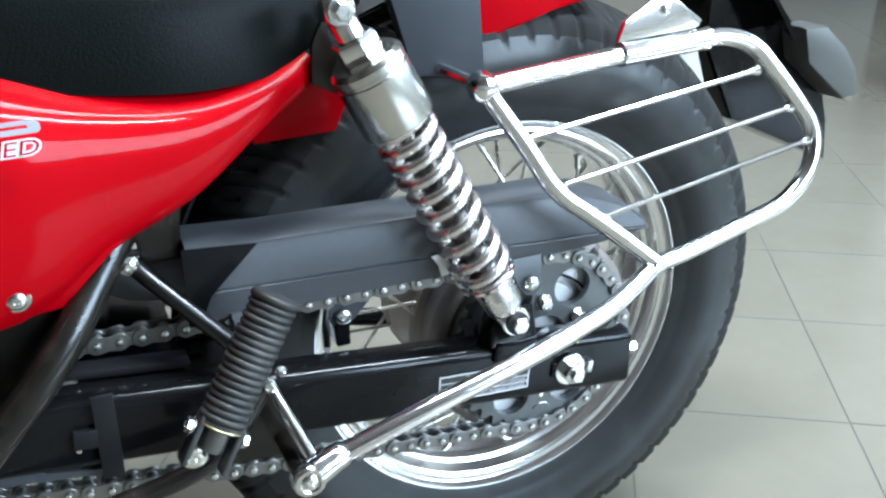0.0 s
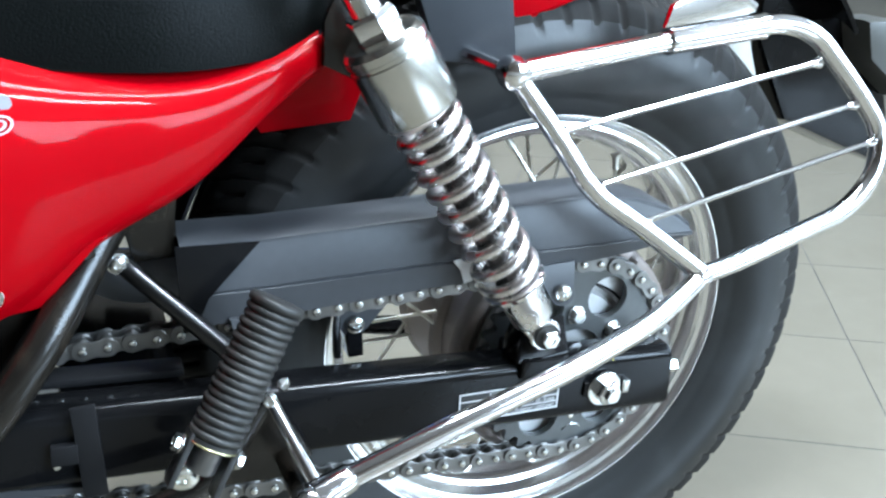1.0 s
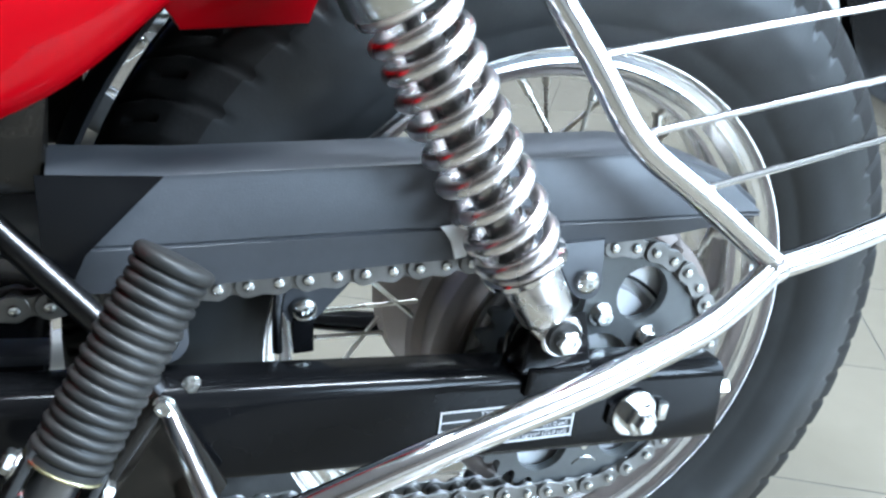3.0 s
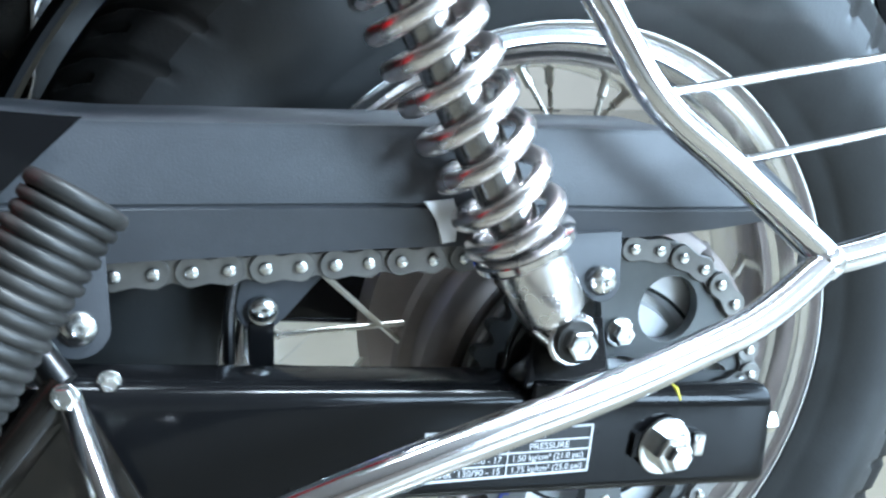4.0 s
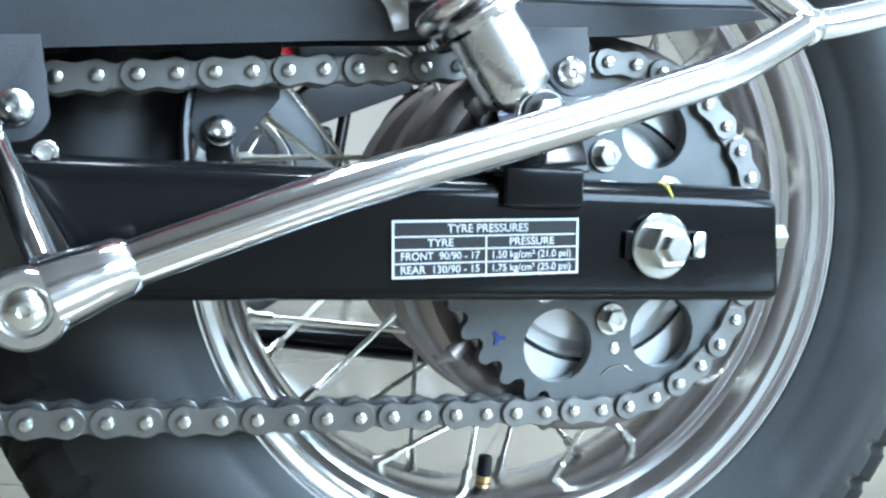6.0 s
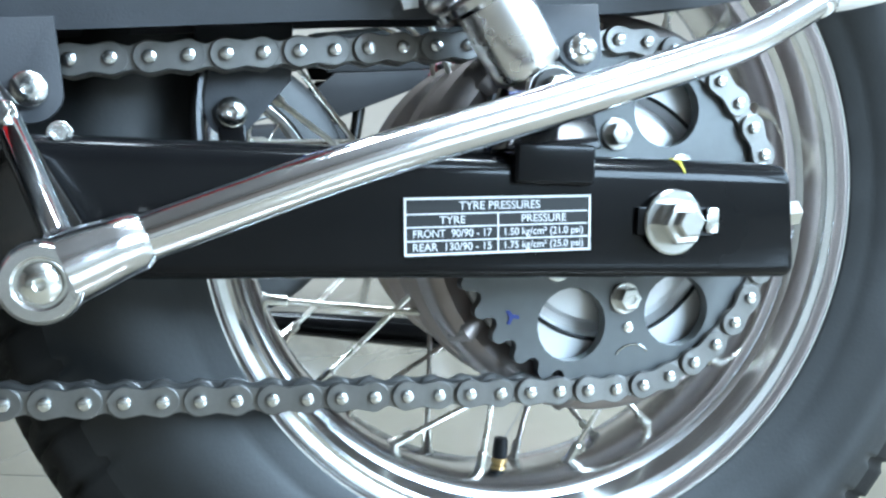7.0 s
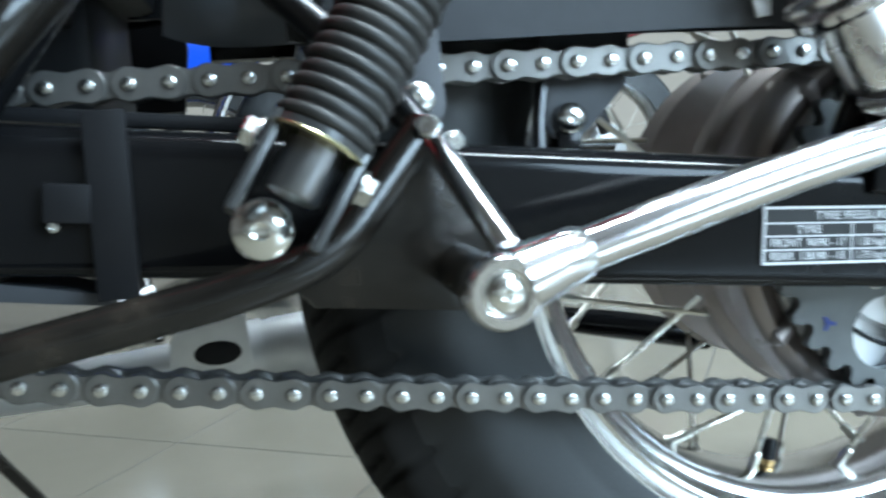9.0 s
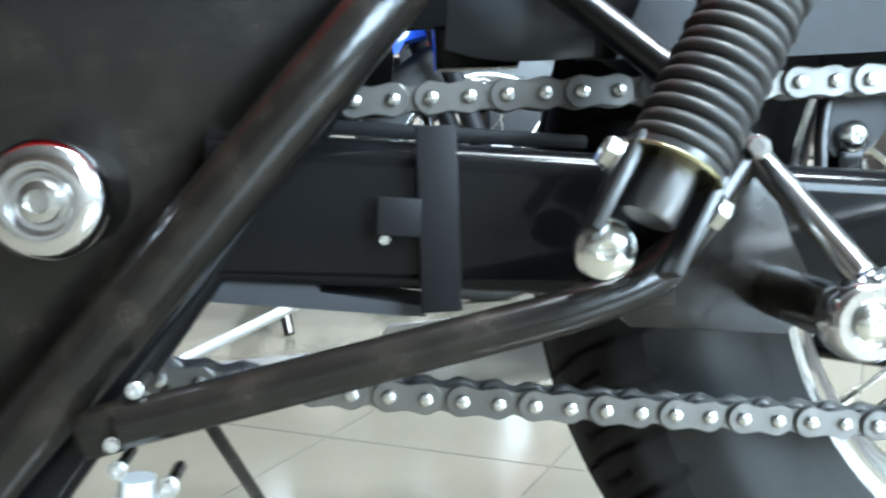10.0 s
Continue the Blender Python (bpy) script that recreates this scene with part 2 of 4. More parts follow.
def hex_bolt(name, at, axis, r, parent, mat=BOLT, washer=1.5, dome=False, tall=0.7, label=""):
    """A bolt head on its washer: six-sided, or domed with a cross recess."""
    bm = bmesh.new()
    if washer:
        turned(bm, [(0, 0), (r * washer, 0), (r * washer, r * 0.14), (r * washer * 0.94, r * 0.2), (0, r * 0.2)], at, axis, 24)
    base = Vector(at) + Vector(axis).normalized() * r * 0.18
    if dome:
        turned(bm, [(r, 0), (r, r * 0.18), (r * 0.93, r * 0.36), (r * 0.75, r * 0.52), (r * 0.45, r * 0.62), (r * 0.3, r * 0.64), (r * 0.25, r * 0.35), (0, r * 0.3)], base, axis, 20)
    else:
        turned(bm, [(r, 0), (r, r * tall), (r * 0.88, r * (tall + 0.12)), (r * 0.45, r * (tall + 0.14)), (r * 0.4, r * (tall + 0.02)), (0, r * (tall + 0.02))], base, axis, 6)
    return part(name, bm, mat, parent, label, 25)


# ---------------------------------------------------------------- the motorcycle
WX, WY, WZ = -0.021, -0.013, 0.3145
HX, HY, HZ = -0.008, -0.010, 0.305
FZ = 0.010
bike = tagged(new("motorcycle"), "red and black cruiser motorcycle with chrome guard on tiled floor", "motorcycle")

# rear wheel: rim, tyre, hub, spokes
RR = 0.1975
prof = [(RR, -0.050), (RR + 0.001, -0.053), (RR - 0.002, -0.0555), (RR - 0.005, -0.0548), (RR - 0.0075, -0.0515), (RR - 0.0085, -0.0470), (RR - 0.0125, -0.0455), (RR - 0.0150, -0.0462),
        (RR - 0.0168, -0.0450), (RR - 0.0185, -0.0400), (RR - 0.0205, -0.0335), (RR - 0.0235, -0.0320), (RR - 0.0260, -0.0300), (RR - 0.0285, -0.0230), (RR - 0.0305, -0.0150), (RR - 0.031, -0.006)]
prof = prof + [(r, -h) for r, h in reversed(prof)]
inner = [(r + 0.004, h * 0.96) for r, h in reversed(prof)]
wheel = part("rear_wheel", lathe(prof + inner, (WX, WY, WZ), (0, 1, 0), 160, True), RIM, bike, "chromed wire-spoked rear wheel rim")


def ease(x, lo, hi):
    k = min(1.0, max(0.0, (x - lo) / (hi - lo)))
    return k * k * (3 - 2 * k)


def tyre_mesh(cx, cy, cz, R, half, bead, grooves, seg):
    """A tyre with cut tread: rings of a round section, lowered where a groove runs."""
    n = 76
    section = []
    for i in range(n + 1):
        a = -1 + 2 * i / n
        s = abs(a)
        sign = 1 if a > 0 else -1
        if s < 0.56:
            k = s / 0.56
            y, r = half * 0.86 * k, R - 0.020 * k ** 2.2
        elif s < 0.64:
            k = (s - 0.56) / 0.08
            y, r = half * (0.86 + 0.09 * k), R - 0.020 - 0.018 * k
        else:
            k = (s - 0.64) / 0.36
            y = half * (0.95 + 0.075 * math.sin(math.pi * min(1, k * 1.15)) - 0.20 * max(0, k - 0.30) ** 1.1)
            r = R - 0.038 + (bead - R + 0.038) * k
        section.append((sign * y, r, s))
    bm = bmesh.new()
    rings = []
    cuts = []
    for j in range(seg):
        th = 2 * math.pi * j / seg
        ring = []
        cut = []
        for y, r, s in section:
            d = 0.0
            if s < 0.665:
                # slanting main grooves that widen into notches at the shoulder
                u = (th * grooves / (2 * math.pi) + (0.5 if y > 0 else 0.0) + 2.1 * s) % 1.0
                w = 0.075 + 0.075 * ease(s, 0.40, 0.60)
                d = (0.0042 - 0.0004 * ease(s, 0.45, 0.60)) * (1 - ease(abs(u - 0.5), w * 0.6, w)) * ease(s, 0.06, 0.10)
                # short sipes between them
                v = (u + 0.5) % 1.0
                d = max(d, 0.004 * (1 - ease(abs(v - 0.5), 0.05, 0.09)) * ease(s, 0.26, 0.30) * (1 - ease(s, 0.46, 0.50)))
                d = max(d, 0.005 * (1 - ease(s, 0.018, 0.035)))
                d *= 1 - ease(s, 0.64, 0.665)
            elif 0.71 < s < 0.73 or 0.93 < s < 0.95:
                d = -0.0011
            elif 0.955 < s < 0.985:
                d = 0.0040
            # tread, shoulder and notches take the rubber that has shade painted in
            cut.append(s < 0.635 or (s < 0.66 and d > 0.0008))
            ring.append(bm.verts.new((cx + (r - d) * math.cos(th), cy + y, max(FZ + 0.0005, cz + (r - d) * math.sin(th)))))
        rings.append(ring)
        cuts.append(cut)
    for j in range(seg):
        a, b = rings[j], rings[(j + 1) % seg]
        for i in range(n):
            f = bm.faces.new((a[i], b[i], b[i + 1], a[i + 1]))
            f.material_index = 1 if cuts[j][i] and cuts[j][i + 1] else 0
    return bm


part("tyre", tyre_mesh(WX, WY, WZ, 0.3055, 0.068, RR - 0.004, 66, 1320), [RUBBER, SHADED_TREAD], wheel, "black wide tyre with diagonal tread grooves", 50)

hub = part("hub", lathe([(0.086, -0.080), (0.096, -0.088), (0.101, -0.087), (0.104, -0.084), (0.106, -0.074), (0.100, -0.068), (0.098, -0.040), (0.104, -0.036), (0.106, -0.030), (0.098, -0.026), (0.075, -0.022),
                         (0.060, -0.010), (0.055, 0.02), (0.062, 0.034), (0.100, 0.042), (0.102, 0.060), (0.05, 0.064), (0.012, 0.064), (0.012, -0.070), (0.080, -0.072)],
                        (HX, HY, HZ), (0, 1, 0), 72, True), DRUM, wheel, "cast dark grey alloy wheel hub")
part("sprocket_carrier", lathe([(0.012, -0.090), (0.036, -0.090), (0.040, -0.086), (0.056, -0.085), (0.0580, -0.079), (0.0625, -0.079), (0.0645, -0.086), (0.084, -0.0865), (0.0855, -0.085), (0.0855, -0.070), (0.012, -0.068)],
                               (HX, HY, HZ), (0, 1, 0), 64, True), CARRIER, hub, "silver sprocket carrier disc")
for k in range(9):
    th = 2 * math.pi * (k + 0.3) / 9
    part("rib", bar([(HX + 0.0885 * math.cos(th), HY - 0.084, HZ + 0.0885 * math.sin(th)), (HX + 0.097 * math.cos(th), HY - 0.0865, HZ + 0.097 * math.sin(th)), (HX + 0.1035 * math.cos(th), HY - 0.078, HZ + 0.1035 * math.sin(th))], [0.004, 0.0055, 0.004], 10), DRUM, hub)
part("seal_ring", sweep(bmesh.new(), [(HX + 0.0655 * math.cos(2 * math.pi * k / 64), HY - 0.0868, HZ + 0.0655 * math.sin(2 * math.pi * k / 64)) for k in range(64)], 0.0011, 8, True), PLASTIC, hub, "thin black seal ring")
# spokes and nipples
NS = 36
for i in range(NS):
    near = i % 2 == 1
    th = 2 * math.pi * (i + 0.5) / NS
    lean_dir = 1 if (i // 2) % 2 == 1 else -1
    hub_r, hub_y = 0.102, (-0.033 if near else 0.05)
    ph = th + lean_dir * 0.24
    a = Vector((HX + hub_r * math.cos(ph), HY + hub_y, HZ + hub_r * math.sin(ph)))
    b = Vector((WX + (RR - 0.030) * math.cos(th), WY + (-0.010 if near else 0.010), WZ + (RR - 0.030) * math.sin(th)))
    d = (b - a)
    part("spoke", bar([a, a + d * 0.03, b - d * 0.02, b], 0.0017, 8), SPOKE, wheel)
    u = d.normalized()
    part("nipple", lathe([(0.0022, 0), (0.0030, 0.001), (0.0030, 0.011), (0.0044, 0.0135), (0.0044, 0.016), (0, 0.0165)], b - u * 0.0135, u, 8), SPOKE, wheel)
# valve
vd = Vector((-0.166, 0, -0.986)).normalized()
vb = Vector((WX, WY, WZ)) + vd * (RR - 0.0215)
valve = part("valve", lathe([(0.0055, 0), (0.0055, 0.003), (0.0038, 0.004), (0.0038, 0.010), (0.0050, 0.0105), (0.0050, 0.0135), (0.003, 0.014)], vb, -vd, 12), BRASS, wheel, "brass tyre valve")
part("valve_cap", lathe([(0.0046, 0), (0.0048, 0.002), (0.0044, 0.011), (0.0036, 0.0125), (0, 0.013)], vb - vd * 0.0135, -vd, 12), PLASTIC, valve, "black plastic cap")

PITCH, TEETH = 0.015875, 35
SR = PITCH / (2 * math.sin(math.pi / TEETH))
CX2, CZ2, SR2 = -0.58373, 0.3445, 0.0485
SY = -0.105

# drive chain: links along the loop round both sprockets
dxc, dzc = CX2 - HX, CZ2 - HZ
dist = math.hypot(dxc, dzc)
base_a = math.atan2(dzc, dxc)
beta = math.acos((SR - SR2) / dist)
ta, tb = base_a - beta, base_a + beta
top1 = (HX + SR * math.cos(ta), HZ + SR * math.sin(ta))
top2 = (CX2 + SR2 * math.cos(ta), CZ2 + SR2 * math.sin(ta))
bot1 = (HX + SR * math.cos(tb), HZ + SR * math.sin(tb))
bot2 = (CX2 + SR2 * math.cos(tb), CZ2 + SR2 * math.sin(tb))


def chain_path():
    pts = []
    for i in range(200):
        k = i / 200
        pts.append((top2[0] + (top1[0] - top2[0]) * k, top2[1] + (top1[1] - top2[1]) * k))
    span = (ta - tb) % (2 * math.pi)
    for i in range(300):
        a = ta - span * i / 300
        pts.append((HX + SR * math.cos(a), HZ + SR * math.sin(a)))
    for i in range(200):
        k = i / 200
        pts.append((bot1[0] + (bot2[0] - bot1[0]) * k, bot1[1] + (bot2[1] - bot1[1]) * k - 0.010 * 4 * k * (1 - k) * 0.35))
    span2 = 2 * math.pi - span
    for i in range(100):
        a = tb - span2 * i / 100
        pts.append((CX2 + SR2 * math.cos(a), CZ2 + SR2 * math.sin(a)))
    return pts


path = np.array(chain_path() + [chain_path()[0]])
seg_len = np.hypot(*np.diff(path, axis=0).T)
cum = np.concatenate([[0], np.cumsum(seg_len)])
count = int(round(cum[-1] / PITCH / 2)) * 2
step = cum[-1] / count
phase = float(np.interp(-0.2600, path[:200, 0], cum[:200])) % (2 * step)
pins = []
for i in range(count):
    s = (phase + i * step) % cum[-1]
    pins.append((float(np.interp(s, cum, path[:, 0])), float(np.interp(s, cum, path[:, 1]))))


# sprocket: toothed disc with six round holes, its gaps under the chain's pins
seat_pin = max(pins, key=lambda p: p[0])
valley = math.atan2(seat_pin[1] - HZ, seat_pin[0] - HX)


def sprocket_mesh():
    bm = bmesh.new()
    y0, y1 = SY - 0.0035, SY + 0.0035
    nt = TEETH * 12
    rim_r = []
    for j in range(nt):
        c = math.cos(2 * math.pi * (j / 12 + 0.5) - TEETH * valley)
        rim_r.append(SR - 0.0008 + 0.0037 * math.copysign(abs(c) ** 0.6, c))
    hole_n, hole_r, hole_c = 20, 0.0190, 0.0605
    for y in (y0, y1):
        outer = [bm.verts.new((HX + r * math.cos(2 * math.pi * j / nt), y, HZ + r * math.sin(2 * math.pi * j / nt))) for j, r in enumerate(rim_r)]
        edges = [bm.edges.new((outer[j], outer[(j + 1) % nt])) for j in range(nt)]
        for h in range(6):
            a = math.pi / 3 * h
            cx, cz = HX + hole_c * math.cos(a), HZ + hole_c * math.sin(a)
            ring = [bm.verts.new((cx + hole_r * math.cos(2 * math.pi * q / hole_n), y, cz + hole_r * math.sin(2 * math.pi * q / hole_n))) for q in range(hole_n)]
            edges += [bm.edges.new((ring[q], ring[(q + 1) % hole_n])) for q in range(hole_n)]
        ring = [bm.verts.new((HX + 0.028 * math.cos(2 * math.pi * q / 24), y, HZ + 0.028 * math.sin(2 * math.pi * q / 24))) for q in range(24)]
        edges += [bm.edges.new((ring[q], ring[(q + 1) % 24])) for q in range(24)]
        bmesh.ops.triangle_fill(bm, use_beauty=True, use_dissolve=False, edges=edges, normal=(0, -1, 0))
    bm.verts.ensure_lookup_table()
    half = len(bm.verts) // 2
    loops = [(0, nt)] + [(nt + h * hole_n, hole_n) for h in range(6)] + [(nt + 6 * hole_n, 24)]
    for s, n in loops:
        for q in range(n):
            bm.faces.new((bm.verts[s + q], bm.verts[s + (q + 1) % n], bm.verts[half + s + (q + 1) % n], bm.verts[half + s + q]))
    return bm


sprocket = part("sprocket", sprocket_mesh(), SPROCKET, bike, "dark steel rear sprocket with six round holes")
for h in range(6):
    a = math.pi / 3 * h + math.pi / 6
    hex_bolt("sprocket_bolt", (HX + 0.042 * math.cos(a), SY - 0.004, HZ + 0.042 * math.sin(a)), (0, -1, 0), 0.0062, sprocket, washer=1.35, tall=0.9)
part("paint_mark", plate([(-0.0738, 0.2643), (-0.0715, 0.2641), (-0.0705, 0.2622), (-0.0668, 0.2610), (-0.0672, 0.2592), (-0.0700, 0.2600), (-0.0722, 0.2570), (-0.0735, 0.2576), (-0.0722, 0.2606)], SY - 0.0042, SY - 0.0036, 0), BLUEMARK, sprocket, "blue paint mark")
part("rivet_dot", lathe([(0, 0), (0.0030, 0), (0.0027, 0.0009), (0.0012, 0.0013), (0, 0.0013)], (-0.0066, SY - 0.0035, 0.2473), (0, -1, 0), 14), BRIGHT, sprocket, "bright rivet")
part("stamped_arc", bar([(x, SY - 0.0036, z) for x, z in arc(-0.0057, 0.2270, 0.0112, 35, 142, 12)], 0.0006, 6), BOLT, sprocket, "stamped bright arc")

def link_plate(bm, y, t, h, waist):
    """One figure-of-eight link plate between two pins, along x."""
    n = 10
    out = []
    for i in range(n + 1):
        a = math.pi / 2 + math.pi * i / n
        out.append((h * math.cos(a), h * math.sin(a)))
    out.append((PITCH * 0.5, -h * waist))
    for i in range(n + 1):
        a = -math.pi / 2 + math.pi * i / n
        out.append((PITCH + h * math.cos(a), h * math.sin(a)))
    out.append((PITCH * 0.5, h * waist))
    m = len(out)
    c = 0.0004
    rows = []
    for yy, s in ((y, 0.93), (y + c, 1.0), (y + t - c, 1.0), (y + t, 0.93)):
        rows.append([bm.verts.new((PITCH / 2 + (x - PITCH / 2) * (1 - (1 - s) * 0.45), yy, z * s)) for x, z in out])
    for a, b in zip(rows, rows[1:]):
        for k in range(m):
            bm.faces.new((a[k], a[(k + 1) % m], b[(k + 1) % m], b[k]))
    bm.faces.new(rows[0][::-1])
    bm.faces.new(rows[-1])


def link_data(name, outer):
    bm = bmesh.new()
    if outer:
        link_plate(bm, -0.0078, 0.0018, 0.0072, 0.78)
        link_plate(bm, 0.0060, 0.0018, 0.0072, 0.78)
        for x in (0, PITCH):
            turned(bm, [(0.0031, 0), (0.0031, 0.0013), (0.0027, 0.0020), (0.0016, 0.0024), (0, 0.0025)], (x, -0.0078, 0), (0, -1, 0), 12, mat=1)
            turned(bm, [(0.0026, 0), (0.0026, 0.0156)], (x, -0.0078, 0), (0, 1, 0), 8)
    else:
        link_plate(bm, -0.0056, 0.0018, 0.0073, 0.70)
        link_plate(bm, 0.0038, 0.0018, 0.0073, 0.70)
        for x in (0, PITCH):
            turned(bm, [(0.0050, 0), (0.0050, 0.0080)], (x, -0.0040, 0), (0, 1, 0), 12)
    bmesh.ops.recalc_face_normals(bm, faces=bm.faces)
    data = bpy.data.meshes.new(name)
    bm.to_mesh(data)
    bm.free()
    data.materials.append(CHAIN)
    data.materials.append(BOLT)
    data.polygons.foreach_set("use_smooth", [True] * len(data.polygons))
    data.set_sharp_from_angle(angle=radians(35))
    return data


CY = -0.105
outer_data, inner_data = link_data("outer_link", True), link_data("inner_link", False)
chain_part = None
for i in range(count):
    (x0, z0), (x1, z1) = pins[i], pins[(i + 1) % count]
    m = pose(x0, CY, z0, 0, -math.degrees(math.atan2(z1 - z0, x1 - x0)), 0)
    if chain_part is None:
        chain_part = new("drive_chain", outer_data)
        chain_part.parent, chain_part.matrix_basis = bike, m
        chain_part["label"] = "dull steel roller drive chain"
        back = m.inverted()
        continue
    shared("outer_link" if i % 2 == 0 else "inner_link", outer_data if i % 2 == 0 else inner_data, back @ m, chain_part)

# swing arm: a rounded box tube, falling a little to the rear
SL = -0.107


def arm_z(x):
    return 0.327 + SL * (x - 0.057)


AY0, AY1 = -0.157, -0.122


def arm_mesh(y0, y1, x0, x1):
    bm = bmesh.new()
    h = 0.0555
    r = 0.010
    sec = []
    for cy, cz, a0 in ((y1 - r, -r, 0), (y0 + r, -r, 90), (y0 + r * 0.7, -h + r * 0.7, 180), (y1 - r * 0.7, -h + r * 0.7, 270)):
        rr = r if a0 < 180 else r * 0.7
        for i in range(6):
            a = radians(a0 + 90 * i / 5)
            sec.append((cy + rr * math.cos(a), cz + rr * math.sin(a)))
    rows = []
    for x, s in [(x0, 1.0)] + [(x0 + (x1 - x0) * i / 12, 1.0) for i in range(1, 12)] + [(x1 - 0.004, 1.0), (x1 - 0.001, 0.97), (x1, 0.90)]:
        cy, cz = (y0 + y1) / 2, -h / 2
        rows.append([bm.verts.new((x, cy + (y - cy) * s, arm_z(x) + cz + (z - cz) * s)) for y, z in sec])
    n = len(sec)
    for a, b in zip(rows, rows[1:]):
        for k in range(n):
            bm.faces.new((a[k], a[(k + 1) % n], b[(k + 1) % n], b[k]))
    bm.faces.new(rows[0][::-1])
    bm.faces.new(rows[-1])
    return bm


arm = part("swing_arm", arm_mesh(AY0, AY1, -0.472, 0.0585), BLACK, bike, "gloss black swing arm")
part("far_arm", arm_mesh(2 * WY - AY1, 2 * WY - AY0, -0.53, 0.0585), BLACK, arm)
part("cross_member", bar([(-0.385, -0.13, 0.345), (-0.385, 0.17, 0.345)], 0.024, 18), BLACK, arm)

part("bridge_plate", block((0.078, 0.215, 0.052), pose(-0.369, -0.012, 0.347, 0, 6, 0), 0.006), BLACK, arm)

# axle nut, washer, adjuster
ax = Vector((-0.009, AY0, 0.305))
nut = part("axle_washer", lathe([(0, 0), (0.0150, 0), (0.0150, 0.0018), (0.0142, 0.0026), (0.010, 0.0026), (0.0, 0.0026)], ax + Vector((0, -0.002, 0)), (0, -1, 0), 32), BOLT, bike, "bright zinc axle washer")
part("axle_nut", lathe([(0.0105, 0), (0.0105, 0.008), (0.0095, 0.0092), (0.0070, 0.0096), (0.0066, 0.0130), (0.0056, 0.0140), (0, 0.0140)], ax + Vector((0, -0.0045, 0)), (0, -1, 0), 6), BOLT, nut, sharp=25)
part("adjuster_plate", block((0.040, 0.003, 0.013), pose(-0.007, AY0 - 0.0012, 0.305, 0, 6, 0), 0.001), BLACK, bike, "black chain adjuster plate")
part("adjuster_tab", block((0.006, 0.005, 0.012), pose(0.0105, AY0 - 0.0035, 0.304, 0, 6, 0), 0.0015), BOLT, bike, "zinc adjuster tab")
hex_bolt("adjuster_bolt", (0.058, -0.144, 0.302), (1, 0, 0.0), 0.0066, bike, mat=BRIGHT, washer=0, tall=1.6)
part("torque_mark", bar([(-0.001, AY0 + 0.010, arm_z(0) + 0.0002), (0.000, AY0 + 0.004, arm_z(0) - 0.0018), (0.0005, AY0 + 0.0005, arm_z(0) - 0.0065)], [0.0006, 0.0011, 0.0005], 8), YELLOW, arm, "yellow paint mark")

# tyre pressure label
lab_o = Vector((-0.134, AY0 - 0.0006, 0.3265))
label = part("pressure_label", plate([(0, 0), (0.0855, 0), (0.0855, -0.0245), (0, -0.0245)], 0, 0.0006, 0), LABELBLACK, arm, "black and white tyre pressure label")
LAB = Matrix.Translation(lab_o) @ pose(0, 0, 0, 0, math.degrees(math.atan(-SL)) * 0.62, 0)
label.matrix_basis = LAB


def strip(x0, z0, x1, z1):
    return part("rule", plate([(x0, z0), (x1, z0), (x1, z1), (x0, z1)], -0.0006, -0.0001, 0), WHITE, label)


W, H = 0.0855, 0.0245
for r in ((0, 0, W, -0.0010), (0, -H + 0.0010, W, -H), (0, -0.001, 0.001, -H + 0.001), (W - 0.001, -0.001, W, -H + 0.001),
          (0.001, -0.0067, W - 0.001, -0.0073), (0.001, -0.0122, W - 0.001, -0.0128), (0.001, -0.0180, W - 0.001, -0.0186),
          (0.0415, -0.0073, 0.0421, -0.0122), (0.0415, -0.0128, 0.0421, -0.0180), (0.0415, -0.0186, 0.0421, -0.0235)):
    strip(*r)


def lettering(text, x, z, size, width):
    data = bpy.data.curves.new("letters", "FONT")
    data.body, data.size, data.align_x, data.align_y, data.offset = text, size, "CENTER", "CENTER", 0.00004
    ob = new("letters", data)
    bpy.context.view_layer.update()
    mesh = bpy.data.meshes.new_from_object(ob)
    wide = ob.dimensions.x
    bpy.data.objects.remove(ob)
    mesh.materials.append(WHITE)
    t = new("letters", mesh)
    t.parent = label
    t.matrix_basis = pose(x, -0.0006, z, 90, 0, 0) @ Matrix.Diagonal((width / wide, 1, 1, 1))


lettering("TYRE PRESSURES", W / 2, -0.0039, 0.0050, 0.0370)
lettering("TYRE", 0.0212, -0.0098, 0.0046, 0.0115)
lettering("PRESSURE", 0.0630, -0.0098, 0.0046, 0.0210)
lettering("FRONT  90/90 - 17", 0.0212, -0.0154, 0.0046, 0.0350)
lettering("REAR  130/90 - 15", 0.0212, -0.0211, 0.0046, 0.0350)
lettering("1.50 kg/cm\u00b2 (21.0 psi)", 0.0630, -0.0154, 0.0044, 0.0370)
lettering("1.75 kg/cm\u00b2 (25.0 psi)", 0.0630, -0.0211, 0.0044, 0.0370)

